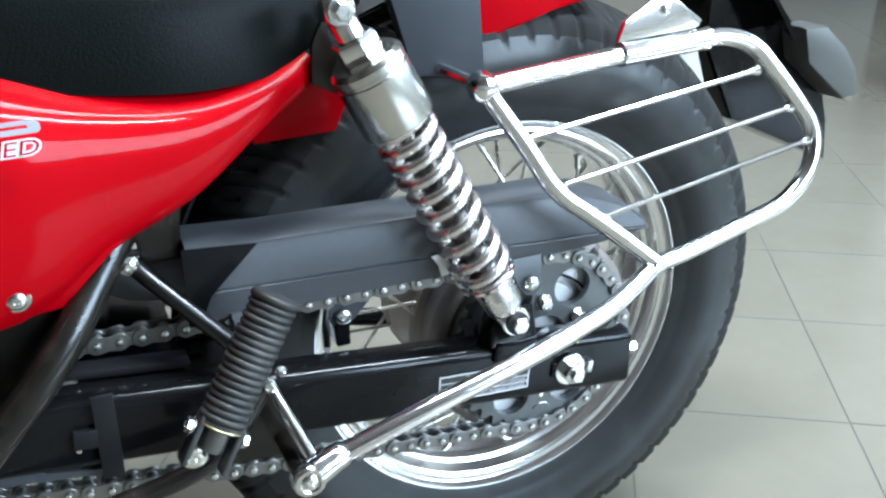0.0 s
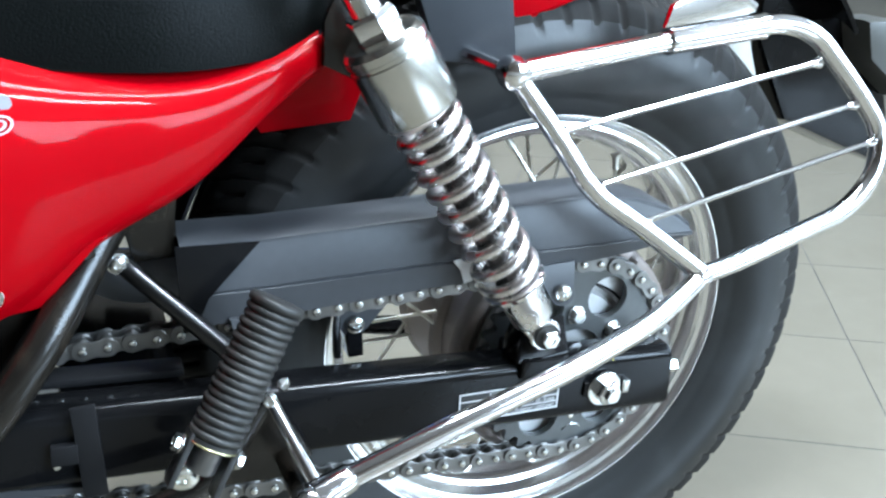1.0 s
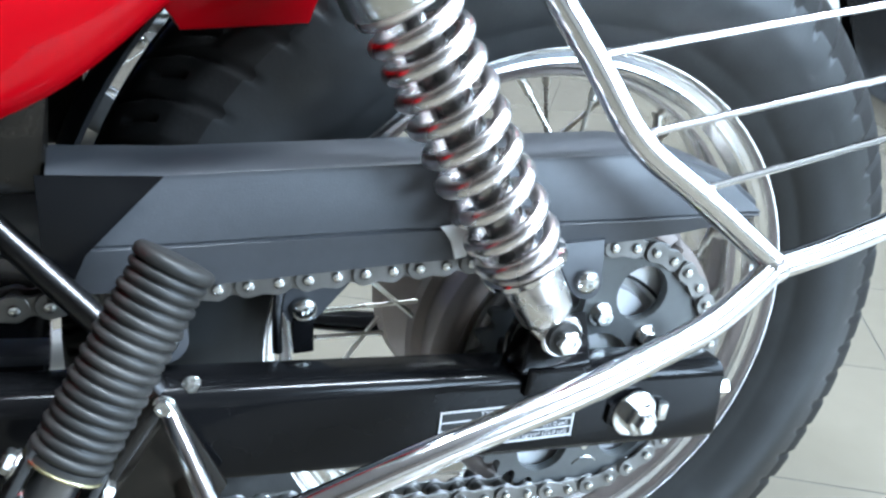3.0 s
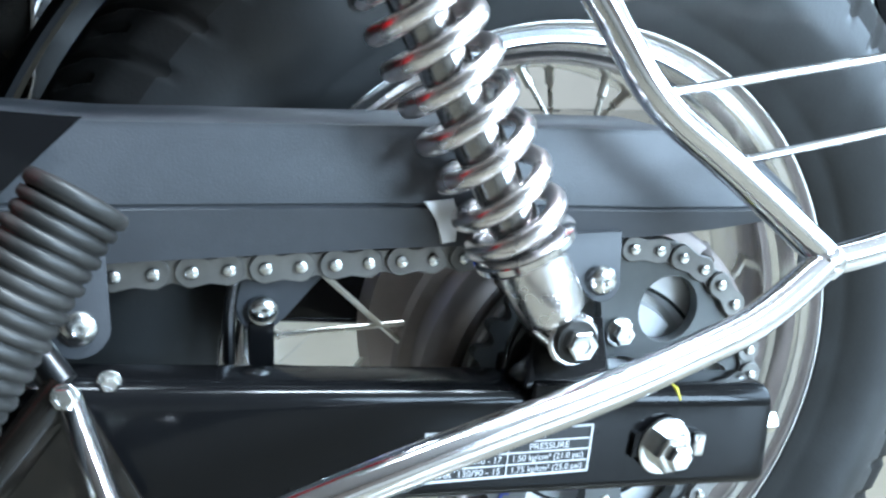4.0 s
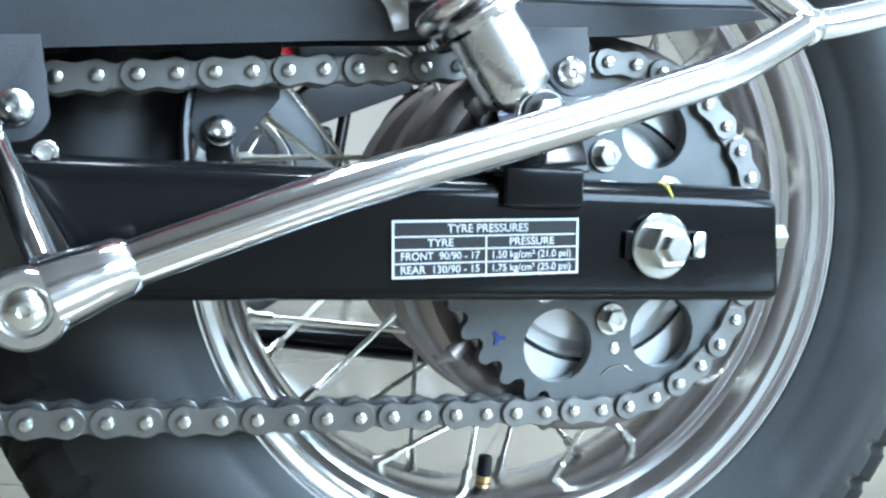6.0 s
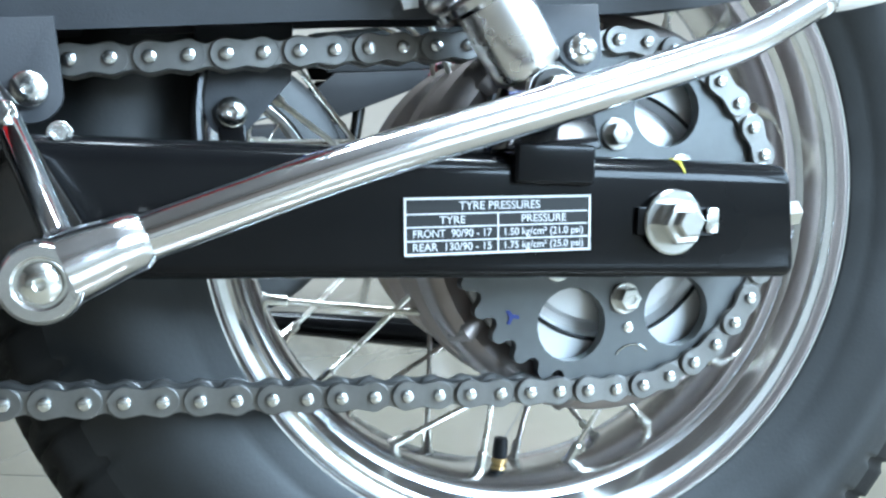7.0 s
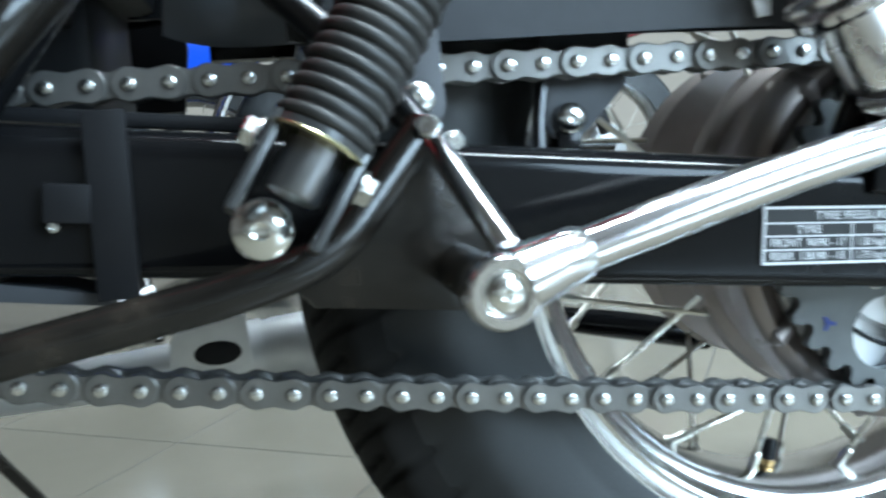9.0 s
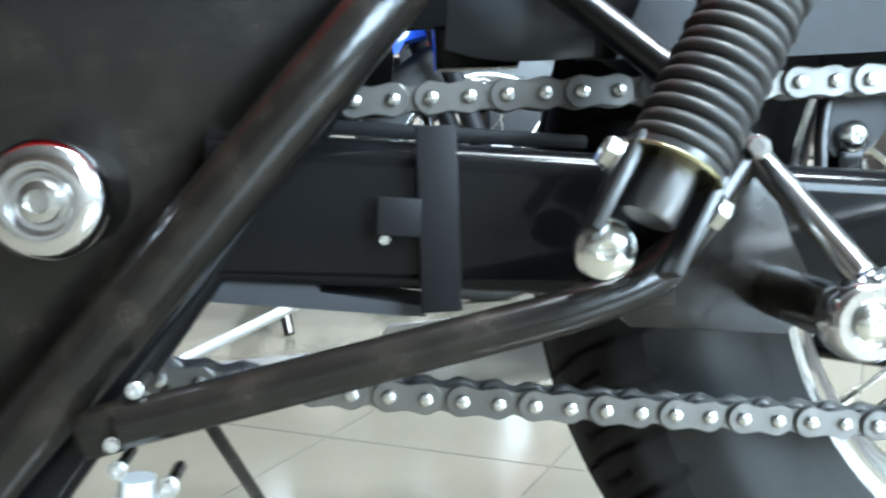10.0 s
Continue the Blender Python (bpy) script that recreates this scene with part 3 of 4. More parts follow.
# chain guard: a folded plastic cover over the upper run, with three lugs
def guard_mesh():
    bm = bmesh.new()
    xs = [-0.318, -0.262, -0.146, -0.070, -0.005, 0.030, 0.062, 0.085]
    lo = [0.4050, 0.4030, 0.4040, 0.4028, 0.404, 0.4060, 0.4092, 0.4125]
    mid = [0.4290, 0.4265, 0.4240, 0.421, 0.418, 0.4172, 0.4165, 0.4150]
    hi = [0.4600, 0.4568, 0.4555, 0.4545, 0.4535, 0.4470, 0.4350, 0.4180]
    rows = [[(x, -0.128, z) for x, z in zip(xs, lo)], [(x, -0.1305, z - 0.0012) for x, z in zip(xs, mid)], [(x, -0.1288, z) for x, z in zip(xs, mid)],
            [(x, -0.1300, z + 0.0012) for x, z in zip(xs, mid)], [(x, -0.1265, z - 0.003) for x, z in zip(xs, hi)], [(x, -0.1245, z) for x, z in zip(xs, hi)],
            [(x, -0.1243, z + 0.0028) for x, z in zip(xs, hi)], [(x, -0.1220, z + 0.0042) for x, z in zip(xs, hi)], [(x, -0.082, z + 0.0056) for x, z in zip(xs, hi)], [(x, -0.0795, z + 0.004) for x, z in zip(xs, hi)],
            [(x, -0.0790, z + 0.004) for x, z in zip(xs, lo)]]
    vs = [[bm.verts.new(p) for p in row] for row in rows]
    for a, b in zip(vs, vs[1:]):
        for i in range(len(a) - 1):
            bm.faces.new((a[i], a[i + 1], b[i + 1], b[i]))
    bmesh.ops.recalc_face_normals(bm, faces=bm.faces)
    bmesh.ops.solidify(bm, geom=list(bm.faces), thickness=0.002)
    return bm


guard = part("chain_guard", guard_mesh(), GUARD, bike, "matt dark grey plastic chain guard", 30)


def skirt_mesh():
    """The guard's front skirt, a smooth shell that bulges towards the chain."""
    bm = bmesh.new()
    rows = []
    for j in range(13):
        v = j / 12
        z = 0.4050 + 0.0410 * v
        row = []
        for i in range(19):
            u = i / 18
            x0, x1 = -0.3760 + 0.003 * v, -0.296 + 0.008 * v
            swell = math.sin(math.pi * (0.04 + 0.80 * u)) ** 0.7 * (0.45 + 0.55 * math.sin(math.pi * (0.12 + 0.70 * v)))
            row.append(bm.verts.new((x0 + (x1 - x0) * u, -0.068 - 0.028 * swell, z + (0.006 * u + 0.012 * (1 - u) ** 4) * (1 - v))))
        rows.append(row)
    for a, b in zip(rows, rows[1:]):
        for i in range(18):
            bm.faces.new((a[i], a[i + 1], b[i + 1], b[i]))
    bmesh.ops.recalc_face_normals(bm, faces=bm.faces)
    bmesh.ops.solidify(bm, geom=list(bm.faces), thickness=0.002)
    return bm


# the skirt's pale grey stands in for the light falling on it
part("front_skirt", skirt_mesh(), LITGREY, guard, "grey plastic front skirt with light in its colour")
part("guard_clip", plate([(-0.1305, 0.4260), (-0.1165, 0.4270), (-0.1140, 0.4200), (-0.1145, 0.4075), (-0.1215, 0.4065), (-0.1235, 0.4170)], -0.1345, -0.1330, 0.0004), BRUSHED, guard, "bright metal spring clip")
part("skirt_tab", plate([(-0.313, 0.409), (-0.291, 0.3955), (-0.291, 0.440), (-0.302, 0.440)], -0.0945, -0.0920, 0.0008), GUARD, guard)
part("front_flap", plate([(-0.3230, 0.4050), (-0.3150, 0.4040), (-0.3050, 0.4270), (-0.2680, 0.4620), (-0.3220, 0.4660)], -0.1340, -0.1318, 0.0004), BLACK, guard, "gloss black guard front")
part("lug", plate([(-0.2085, 0.408), (-0.2072, 0.378)] + arc(-0.1960, 0.3690, 0.0112, 178, 335, 10) + [(-0.1670, 0.3825), (-0.164, 0.408)], -0.096, -0.0925, 0.0008), GUARD, guard)
def leaning(bm, k):
    for v in bm.verts:
        v.co.y -= k * (0.408 - v.co.z)
    return bm


part("lug", leaning(plate([(-0.2925, 0.408)] + arc(-0.2740, 0.3792, 0.0128, 190, 348, 10) + [(-0.2622, 0.4035), (-0.2622, 0.408)], -0.1312, -0.1270, 0.0008), 0.13), GUARD, guard)
part("lug", leaning(plate([(-0.0620, 0.408), (-0.0565, 0.398)] + arc(-0.0395, 0.3862, 0.0108, 205, 345, 10) + [(-0.0280, 0.3990), (-0.0255, 0.408)], -0.1312, -0.1270, 0.0008), 0.30), GUARD, guard)
for at in ((-0.1955, -0.096, 0.3690), (-0.2735, -0.1345, 0.3795), (-0.0400, -0.1375, 0.3862)):
    hex_bolt("guard_screw", at, (0, -1, 0), 0.0074, guard, washer=0, dome=True)
part("bracket", block((0.012, 0.020, 0.022), pose(-0.196, -0.088, 0.352), 0.001), BLACK, arm)
part("hose_tube", bar(rounded([(-0.2115, -0.10, 0.345), (-0.211, -0.098, 0.372), (-0.205, -0.096, 0.395)], 0.01), 0.0030, 10), DARKCHROME, arm, "thin dark metal stay")

# lower shock mount on the arm
mount = part("shock_mount", plate([(-0.088, arm_z(-0.088) - 0.004), (-0.036, arm_z(-0.036) - 0.004), (-0.040, 0.352), (-0.052, 0.374), (-0.065, 0.380), (-0.078, 0.374), (-0.086, 0.356)], -0.1395, -0.1325, 0.001), BLACK, arm)
part("mount_foot", block((0.038, 0.044, 0.018), pose(-0.0655, -0.1395, arm_z(-0.0655) - 0.0045, 0, 6.1, 0), 0.003, 3), BLACK, arm, "gloss black shock saddle on the arm")
wedge = bmesh.new()
lo4 = [wedge.verts.new(p) for p in ((-0.0880, -0.1595, 0.3435), (-0.0425, -0.1595, 0.3405), (-0.0425, -0.1400, 0.3405), (-0.0880, -0.1400, 0.3435))]
hi4 = [wedge.verts.new(p) for p in ((-0.0860, -0.1585, 0.3452), (-0.0432, -0.1585, 0.3452), (-0.0390, -0.1415, 0.3690), (-0.0740, -0.1415, 0.3690))]
for k in range(4):
    wedge.faces.new((lo4[k], lo4[(k + 1) % 4], hi4[(k + 1) % 4], hi4[k]))
wedge.faces.new(lo4[::-1])
wedge.faces.new(hi4)
bmesh.ops.bevel(wedge, geom=list(wedge.edges), offset=0.0012, segments=2, affect="EDGES", profile=0.6)
part("saddle_top", wedge, BLACK, arm, "gloss black sloping saddle face")

# shock absorber
sa, sb = Vector((-0.066, -0.152, 0.366)), Vector((-0.2057, -0.152, 0.628))
su = (sb - sa).normalized()
sl = (sb - sa).length


def on_shock(k):
    return sa + su * k


shock = part("shock_absorber", lathe([(0.008, 0.022), (0.0125, 0.026), (0.0135, 0.034), (0.0135, 0.052), (0.0115, 0.056), (0.0115, 0.185), (0.006, 0.188), (0.006, 0.215)], sa, su, 24), STEEL2, bike, "chromed coil-over rear shock absorber")
part("lower_eye", lathe([(0.0, -0.0115), (0.0115, -0.0115), (0.0128, -0.010), (0.0128, 0.010), (0.0115, 0.0115), (0.0, 0.0115)], sa, (0, 1, 0), 24), CHROME, shock)
part("eye_bush", lathe([(0.0, 0), (0.0104, 0), (0.0100, 0.0025), (0.0, 0.0025)], sa + Vector((0, -0.0115, 0)), (0, -1, 0), 24), PEG, shock, "black rubber bush")
hex_bolt("shock_bolt", sa + Vector((0, -0.0138, 0)), (0, -1, 0), 0.0074, shock, washer=0, tall=0.6)
part("lower_fork", lathe([(0, 0.011), (0.0135, 0.011), (0.0152, 0.0128), (0.0160, 0.017), (0.0163, 0.026), (0.0166, 0.034), (0.0160, 0.040), (0.0160, 0.0455), (0, 0.0455)], sa, su, 36), FORKALLOY, shock)
part("spring_seat", lathe([(0.012, 0), (0.0225, 0), (0.0245, 0.002), (0.0245, 0.005), (0.022, 0.007), (0.013, 0.008)], on_shock(0.0455), su, 32), CHROME, shock)


def coil_mesh():
    pts = []
    k0, k1, turns = 0.046, 0.209, 10.0
    u = su.orthogonal().normalized()
    v = su.cross(u)
    n = int(turns * 30)
    h_end = k0 + (k1 - k0) * (0.1 + 0.060 * math.sin(math.pi * 0.1))
    for i in range(n + 1):
        k = i / n
        a = 2 * math.pi * turns * k
        # coils lie closer together towards the top
        h = k0 + (k1 - k0) * (k + 0.060 * math.sin(math.pi * k))
        if k < 0.1:
            h = 0.0530 + (h_end - 0.0530) * k / 0.1
        r = 0.0210
        pts.append(on_shock(h) + u * (r * math.cos(a)) + v * (r * math.sin(a)))
    return bar(pts, 0.0045, 12)


part("spring", coil_mesh(), SPRING, shock, "bright steel coil spring")
part("top_can", lathe([(0.020, 0.204), (0.0270, 0.204), (0.0280, 0.206), (0.0280, 0.2455), (0.0268, 0.2465), (0.0268, 0.2485), (0.0280, 0.2495), (0.0278, 0.2545), (0.0245, 0.2580), (0.012, 0.2590), (0.010, 0.262), (0.010, 0.290), (0, 0.290)], sa, su, 48), TOPCAN, shock, "polished chrome shock cover")
part("top_eye", lathe([(0.0, -0.012), (0.0105, -0.012), (0.0118, -0.010), (0.0118, 0.010), (0.0105, 0.012), (0.0, 0.012)], sb, (0, 1, 0), 24), CHROME, shock)
hex_bolt("top_bolt", sb + Vector((0, -0.014, 0)), (0, -1, 0), 0.0068, shock, washer=1.4, tall=1.0)
part("top_nut", lathe([(0.0, 0.259), (0.0155, 0.259), (0.0165, 0.261), (0.0165, 0.272), (0.0150, 0.275), (0.0, 0.275)], sa, su, 6), CHROME, shock, sharp=25)

# chrome side guard: a loop of tube with three thin rungs, and the long lower tube to the eyelet
def gp(x, z):
    return (x, -0.132 + 0.27 * (z - 0.559), z)


GR = 0.0078
side = part("side_guard", bar(rounded([gp(-0.085, 0.559), gp(-0.053, 0.512), gp(-0.030, 0.472), gp(0.009, 0.444), (0.062, -0.176, 0.400)], 0.02), GR, 16), CHROME, bike, "chromed tubular side guard with three rungs")
part("outer_tube", bar(rounded([(0.050, -0.176, 0.3985), gp(0.092, 0.404), gp(0.208, 0.430), gp(0.240, 0.455), gp(0.248, 0.490), gp(0.222, 0.525), gp(0.182, 0.570), gp(0.150, 0.580), gp(0.044, 0.572), gp(-0.085, 0.559)], 0.03, 8), GR, 16), CHROME, side)
part("lower_tube", bar(rounded([(0.0585, -0.1768, 0.3995), (0.030, -0.1875, 0.3885), (0.002, -0.1963, 0.3785), (-0.070, -0.2080, 0.3618), (-0.160, -0.2143, 0.3436), (-0.238, -0.2165, 0.3228), (-0.262, -0.2178, 0.3162)], 0.03), GR, 18), CHROME, side)
for a, b in ((gp(-0.057, 0.516), gp(0.184, 0.548)), (gp(-0.029, 0.476), gp(0.220, 0.513)), (gp(0.010, 0.446), gp(0.238, 0.482))):
    A, B = Vector(a), Vector(b)
    d = (B - A).normalized()
    part("rung", bar([A, A + d * 0.004, A + d * 0.010, B - d * 0.010, B - d * 0.004, B], [0.005, 0.0035, 0.0023, 0.0023, 0.0035, 0.005], 10), CHROME, side)
part("weld_bead", lathe([(0, -0.010), (0.0060, -0.0088), (0.0088, -0.005), (0.0094, 0.0), (0.0088, 0.005), (0.0060, 0.0088), (0, 0.010)], (0.058, -0.1765, 0.3995), (1, 0.1, 0.3), 24), CHROME, side)
part("corner_ball", lathe([(0, -0.012), (0.006, -0.0115), (0.0105, -0.008), (0.0125, 0), (0.0105, 0.008), (0.006, 0.0115), (0, 0.012)], gp(-0.085, 0.559), (0, 1, 0.2), 20), CHROME, side)
part("inner_stay", bar([gp(-0.085, 0.559), (-0.120, -0.05, 0.575)], 0.005, 10), CHROME, side)
part("clamp_sleeve", bar([gp(0.042, 0.572), gp(0.046, 0.5722), gp(0.124, 0.5782), gp(0.130, 0.5785)], [0.0105, 0.0098, 0.0098, 0.0105], 16), CHROME, side)
tri = part("mounting_plate", plate([(0.038, 0.582), (0.118, 0.589), (0.121, 0.595), (0.087, 0.617), (0.078, 0.618), (0.044, 0.598)], -0.130, -0.124, 0.0015), CHROME, side, "bright triangular mounting plate")
hex_bolt("plate_bolt", (0.082, -0.130, 0.606), (0, -1, 0), 0.004, tri, washer=1.4, dome=True)
part("eyelet", lathe([(0.0074, -0.0068), (0.0082, -0.0074), (0.0112, -0.0074), (0.0124, -0.0062), (0.0131, -0.003), (0.0131, 0.003), (0.0122, 0.006), (0.0074, 0.006)], (-0.265, -0.2215, 0.3138), (0, 1, 0), 40, True), CHROME, side)
part("ferrule", bar([(-0.259, -0.2200, 0.3164), (-0.251, -0.2186, 0.3190), (-0.244, -0.2174, 0.3211), (-0.237, -0.2166, 0.3231), (-0.234, -0.2164, 0.3239)], [0.0118, 0.0112, 0.0102, 0.0098, 0.0080], 20), CHROME, side)
hex_bolt("eyelet_bolt", (-0.265, -0.2250, 0.3138), (0, -1, 0), 0.0066, side, mat=BRIGHT, washer=1.45, dome=True)

# footpeg bracket and its tubes
bracket = part("footpeg_bracket", bar(rounded([(-0.500, -0.190, 0.288), (-0.345, -0.188, 0.3165), (-0.314, -0.184, 0.326), (-0.286, -0.172, 0.358), (-0.277, -0.168, 0.368)], 0.015), 0.0078, 16), FRAME, bike, "black painted footpeg bracket tube")
part("gusset", plate([(-0.335, 0.318), (-0.322, 0.304), (-0.262, 0.297), (-0.250, 0.312), (-0.272, 0.362), (-0.284, 0.364), (-0.300, 0.340)], -0.168, -0.163, 0.0015), FRAME, bracket)
part("guard_post", bar([(-0.266, -0.160, 0.314), (-0.266, -0.2155, 0.3138)], 0.0095, 18), FRAME, bracket)
part("post_stay", bar([(-0.277, -0.172, 0.366), (-0.260, -0.214, 0.326)], 0.0050, 16), CHROME, bracket, "chromed short stay rod")
hex_bolt("stay_bolt", (-0.2775, -0.176, 0.3675), (-0.2, -1, 0.2), 0.0042, bracket, washer=1.2, tall=0.8)
hex_bolt("clip_bolt", (-0.263, -0.150, 0.3615), (0, -1, 0), 0.0036, bracket, washer=1.3, tall=0.8)
part("frame_stay", bar([(-0.357, -0.113, 0.455), (-0.300, -0.150, 0.398), (-0.279, -0.166, 0.368)], 0.0065, 16), DARKCHROME, bracket, "dark chromed stay to the frame")
hex_bolt("frame_stay_bolt", (-0.357, -0.119, 0.455), (0, -1, 0), 0.0058, bracket, washer=1.25, dome=True)

# passenger footpeg: ribbed rubber on a pivot
pa, pb = Vector((-0.317, -0.203, 0.366)), Vector((-0.271, -0.186, 0.438))
pu = (pb - pa).normalized()
pl = (pb - pa).length
prof = [(0.0125, 0.0)]
ribs = 17
for i in range(ribs):
    h0, h1 = pl * i / ribs, pl * (i + 1) / ribs
    w = h1 - h0
    R = 0.0172 - 0.0006 * (i % 2)
    prof += [(0.0154, h0 + w * 0.05), (R - 0.0003, h0 + w * 0.17), (R + 0.0003, h0 + w * 0.5), (R - 0.0003, h0 + w * 0.83), (0.0154, h0 + w * 0.95)]
prof += [(0.0178, pl + 0.001), (0.0180, pl + 0.004), (0.0168, pl + 0.0058), (0.010, pl + 0.0065), (0, pl + 0.0065)]
peg = part("footpeg", lathe(prof, pa, pu, 36), PEG, bike, "ribbed black rubber passenger footpeg", 60)
part("rim_washer", lathe([(0.0120, -0.0042), (0.0172, -0.0042), (0.0176, -0.0034), (0.0172, -0.0028), (0.0120, -0.0028)], pa, pu, 32), YELLOWZINC, peg, "thin yellow zinc washer")
part("peg_collar", lathe([(0.008, -0.003), (0.0165, -0.003), (0.0165, 0.0), (0.012, 0.0)], pa, pu, 32), DARKSTEEL, peg)
part("peg_shank", bar([pa - pu * 0.022, pa - pu * 0.0205, pa + pu * 0.006], [0.0085, 0.0095, 0.0095], 20), SATIN, peg, "satin grey steel peg shank")
acr = pu.cross(Vector((0, -1, 0.1))).normalized()
for s in (-1, 1):
    c = pa - pu * 0.017 + acr * 0.0145 * s
    part("clevis_arm", block((0.004, 0.016, 0.036), Matrix.Translation(c) @ Matrix((acr, pu.cross(acr), pu)).transposed().to_4x4(), 0.0015), DARKSTEEL, peg)
    hex_bolt("clevis_bolt", pa - pu * 0.009 + acr * 0.018 * s, acr * s, 0.0055, peg, washer=1.2, tall=0.6)
hex_bolt("peg_bolt", (-0.338, -0.190, 0.337), (-0.1, -1, 0.0), 0.0108, peg, mat=BRIGHT, washer=0, dome=True)

# frame, pivot and the dark parts ahead of the wheel
frame_ob = part("frame", bar(rounded([(-0.600, -0.172, 0.215), (-0.412, -0.170, 0.417), (-0.355, -0.110, 0.485), (-0.30, -0.09, 0.56)], 0.04), 0.0120, 18), FRAME, bike, "black painted frame tubes")
part("rear_tube", bar([(-0.580, -0.150, 0.206), (-0.400, -0.148, 0.4327), (-0.362, -0.105, 0.478)], 0.0105, 16), BLACK, frame_ob)
part("pivot_plate", plate([(-0.68, 0.22), (-0.575, 0.248), (-0.412, 0.420), (-0.368, 0.470), (-0.368, 0.53), (-0.68, 0.53)], -0.140, -0.124, 0.003), FRAME, frame_ob, "gloss black swing arm pivot plate")
piv = part("pivot_cap", lathe([(0.0, -0.034), (0.0190, -0.034), (0.0190, 0), (0.0205, 0.001), (0.0208, 0.003), (0.0200, 0.0062), (0.0172, 0.0090), (0.0135, 0.0105), (0.0108, 0.0100), (0.0096, 0.0075), (0.0, 0.007)], (-0.522, -0.172, 0.362), (0, -1, 0), 40), CHROME, frame_ob, "chromed swing arm pivot cap")
part("pivot_nut", lathe([(0.0078, 0), (0.0078, 0.0022), (0.0068, 0.0036), (0.0040, 0.0042), (0.0036, 0.0030), (0.0, 0.0028)], (-0.522, -0.179, 0.362), (0, -1, 0), 24), BOLT, piv)
part("gearbox_case", block((0.205, 0.14, 0.080), pose(-0.5175, 0.05, 0.425), 0.01), PLASTIC, bike, "dark gearbox casing")
part("tool_tray", block((0.195, 0.15, 0.030), pose(-0.520, 0.02, 0.443), 0.006), PLASTIC, bike, "black plastic tray under the battery box")
part("battery_box", block((0.205, 0.17, 0.135), pose(-0.495, 0.02, 0.515), 0.01), PLASTIC, bike, "black plastic battery box")
part("upright", plate([(-0.347, 0.449), (-0.318, 0.449), (-0.318, 0.50), (-0.300, 0.56), (-0.340, 0.56), (-0.350, 0.47)], -0.110, -0.085, 0.004), FRAME, frame_ob)
part("far_upright", plate([(-0.365, 0.42), (-0.312, 0.42), (-0.300, 0.46), (-0.294, 0.58), (-0.365, 0.58)], 0.085, 0.105, 0.004), FRAME, frame_ob)
part("seat_tube", bar([(-0.60, -0.06, 0.55), (-0.19, -0.06, 0.64), (0.06, -0.05, 0.66)], 0.014, 16), FRAME, frame_ob)
part("seat_tube", bar([(-0.60, 0.10, 0.55), (-0.19, 0.10, 0.64), (0.06, 0.09, 0.66)], 0.014, 16), FRAME, frame_ob)
part("foot_joint", block((0.020, 0.017, 0.016), pose(-0.507, -0.182, 0.285, 0, -12, 0), 0.006, 3), FRAME, frame_ob)
for x, z, rad in ((-0.4948, 0.2997, 0.0022), (-0.4890, 0.2945, 0.0019), (-0.5035, 0.2822, 0.0020), (-0.4868, 0.2663, 0.0028), (-0.5025, 0.2735, 0.0024)):
    hex_bolt("joint_bolt", (x, -0.1915, z), (0.2, -1, 0.2), rad, frame_ob, washer=1.3, tall=0.8)
    part("bolt_shank", bar([(x, -0.1915, z), (x, -0.172, z)], rad * 0.8, 8), FRAME, frame_ob)
part("stand_pivot", lathe([(0.006, 0.012), (0.006, 0.004), (0.0105, 0.003), (0.0115, 0.0), (0.0115, -0.016), (0.009, -0.018), (0, -0.018)], (-0.499, -0.186, 0.2565), (0.1, 0, 1), 24), PALE, frame_ob, "pale stand pivot boss")
part("stand_rod", bar([(-0.516, 0.0, 0.245), (-0.511, 0.031, 0.214), (-0.501, 0.099, 0.150), (-0.495, 0.14, 0.110)], 0.0042, 10), FRAME, frame_ob)
part("chain_strap", plate([(-0.3975, 0.381), (-0.3825, 0.381), (-0.3835, 0.313), (-0.3985, 0.313)], -0.1625, -0.1595, 0.0008), PLASTIC, arm, "black chain slider strap")
part("chain_slider", block((0.150, 0.020, 0.006), pose(-0.40, -0.118, arm_z(-0.40) + 0.004, 0, 6.1, 0), 0.002), PLASTIC, arm)
part("lower_slider", plate([(-0.475, 0.330), (-0.437, 0.327), (-0.436, 0.3205), (-0.396, 0.3145), (-0.396, 0.309), (-0.476, 0.320)], -0.150, -0.118, 0.001), GUARD, arm, "grey plastic lower chain slider")
part("slider_clip", block((0.016, 0.006, 0.014), pose(-0.405, -0.1605, 0.349, 0, 6, 0), 0.001), PLASTIC, arm)
hex_bolt("clip_screw", (-0.4105, -0.1590, 0.341), (0, -1, 0), 0.0022, arm, washer=0, tall=1.2)

# inner mudguard in front of and over the tyre
def shell(cx, cz, r, a0, a1, y0, y1, t, n=40, crown=0.02):
    bm = bmesh.new()
    m = 9
    rows = []
    for i in range(n + 1):
        a = radians(a0 + (a1 - a0) * i / n)
        row = []
        for j in range(m):
            k = -1 + 2 * j / (m - 1)
            rr = r - crown * k * k
            row.append(bm.verts.new((cx + rr * math.cos(a), (y0 + y1) / 2 + k * (y1 - y0) / 2, cz + rr * math.sin(a))))
        rows.append(row)
    for a, b in zip(rows, rows[1:]):
        for j in range(m - 1):
            bm.faces.new((a[j], a[j + 1], b[j + 1], b[j]))
    bmesh.ops.recalc_face_normals(bm, faces=bm.faces)
    bmesh.ops.solidify(bm, geom=list(bm.faces), thickness=t)
    return bm


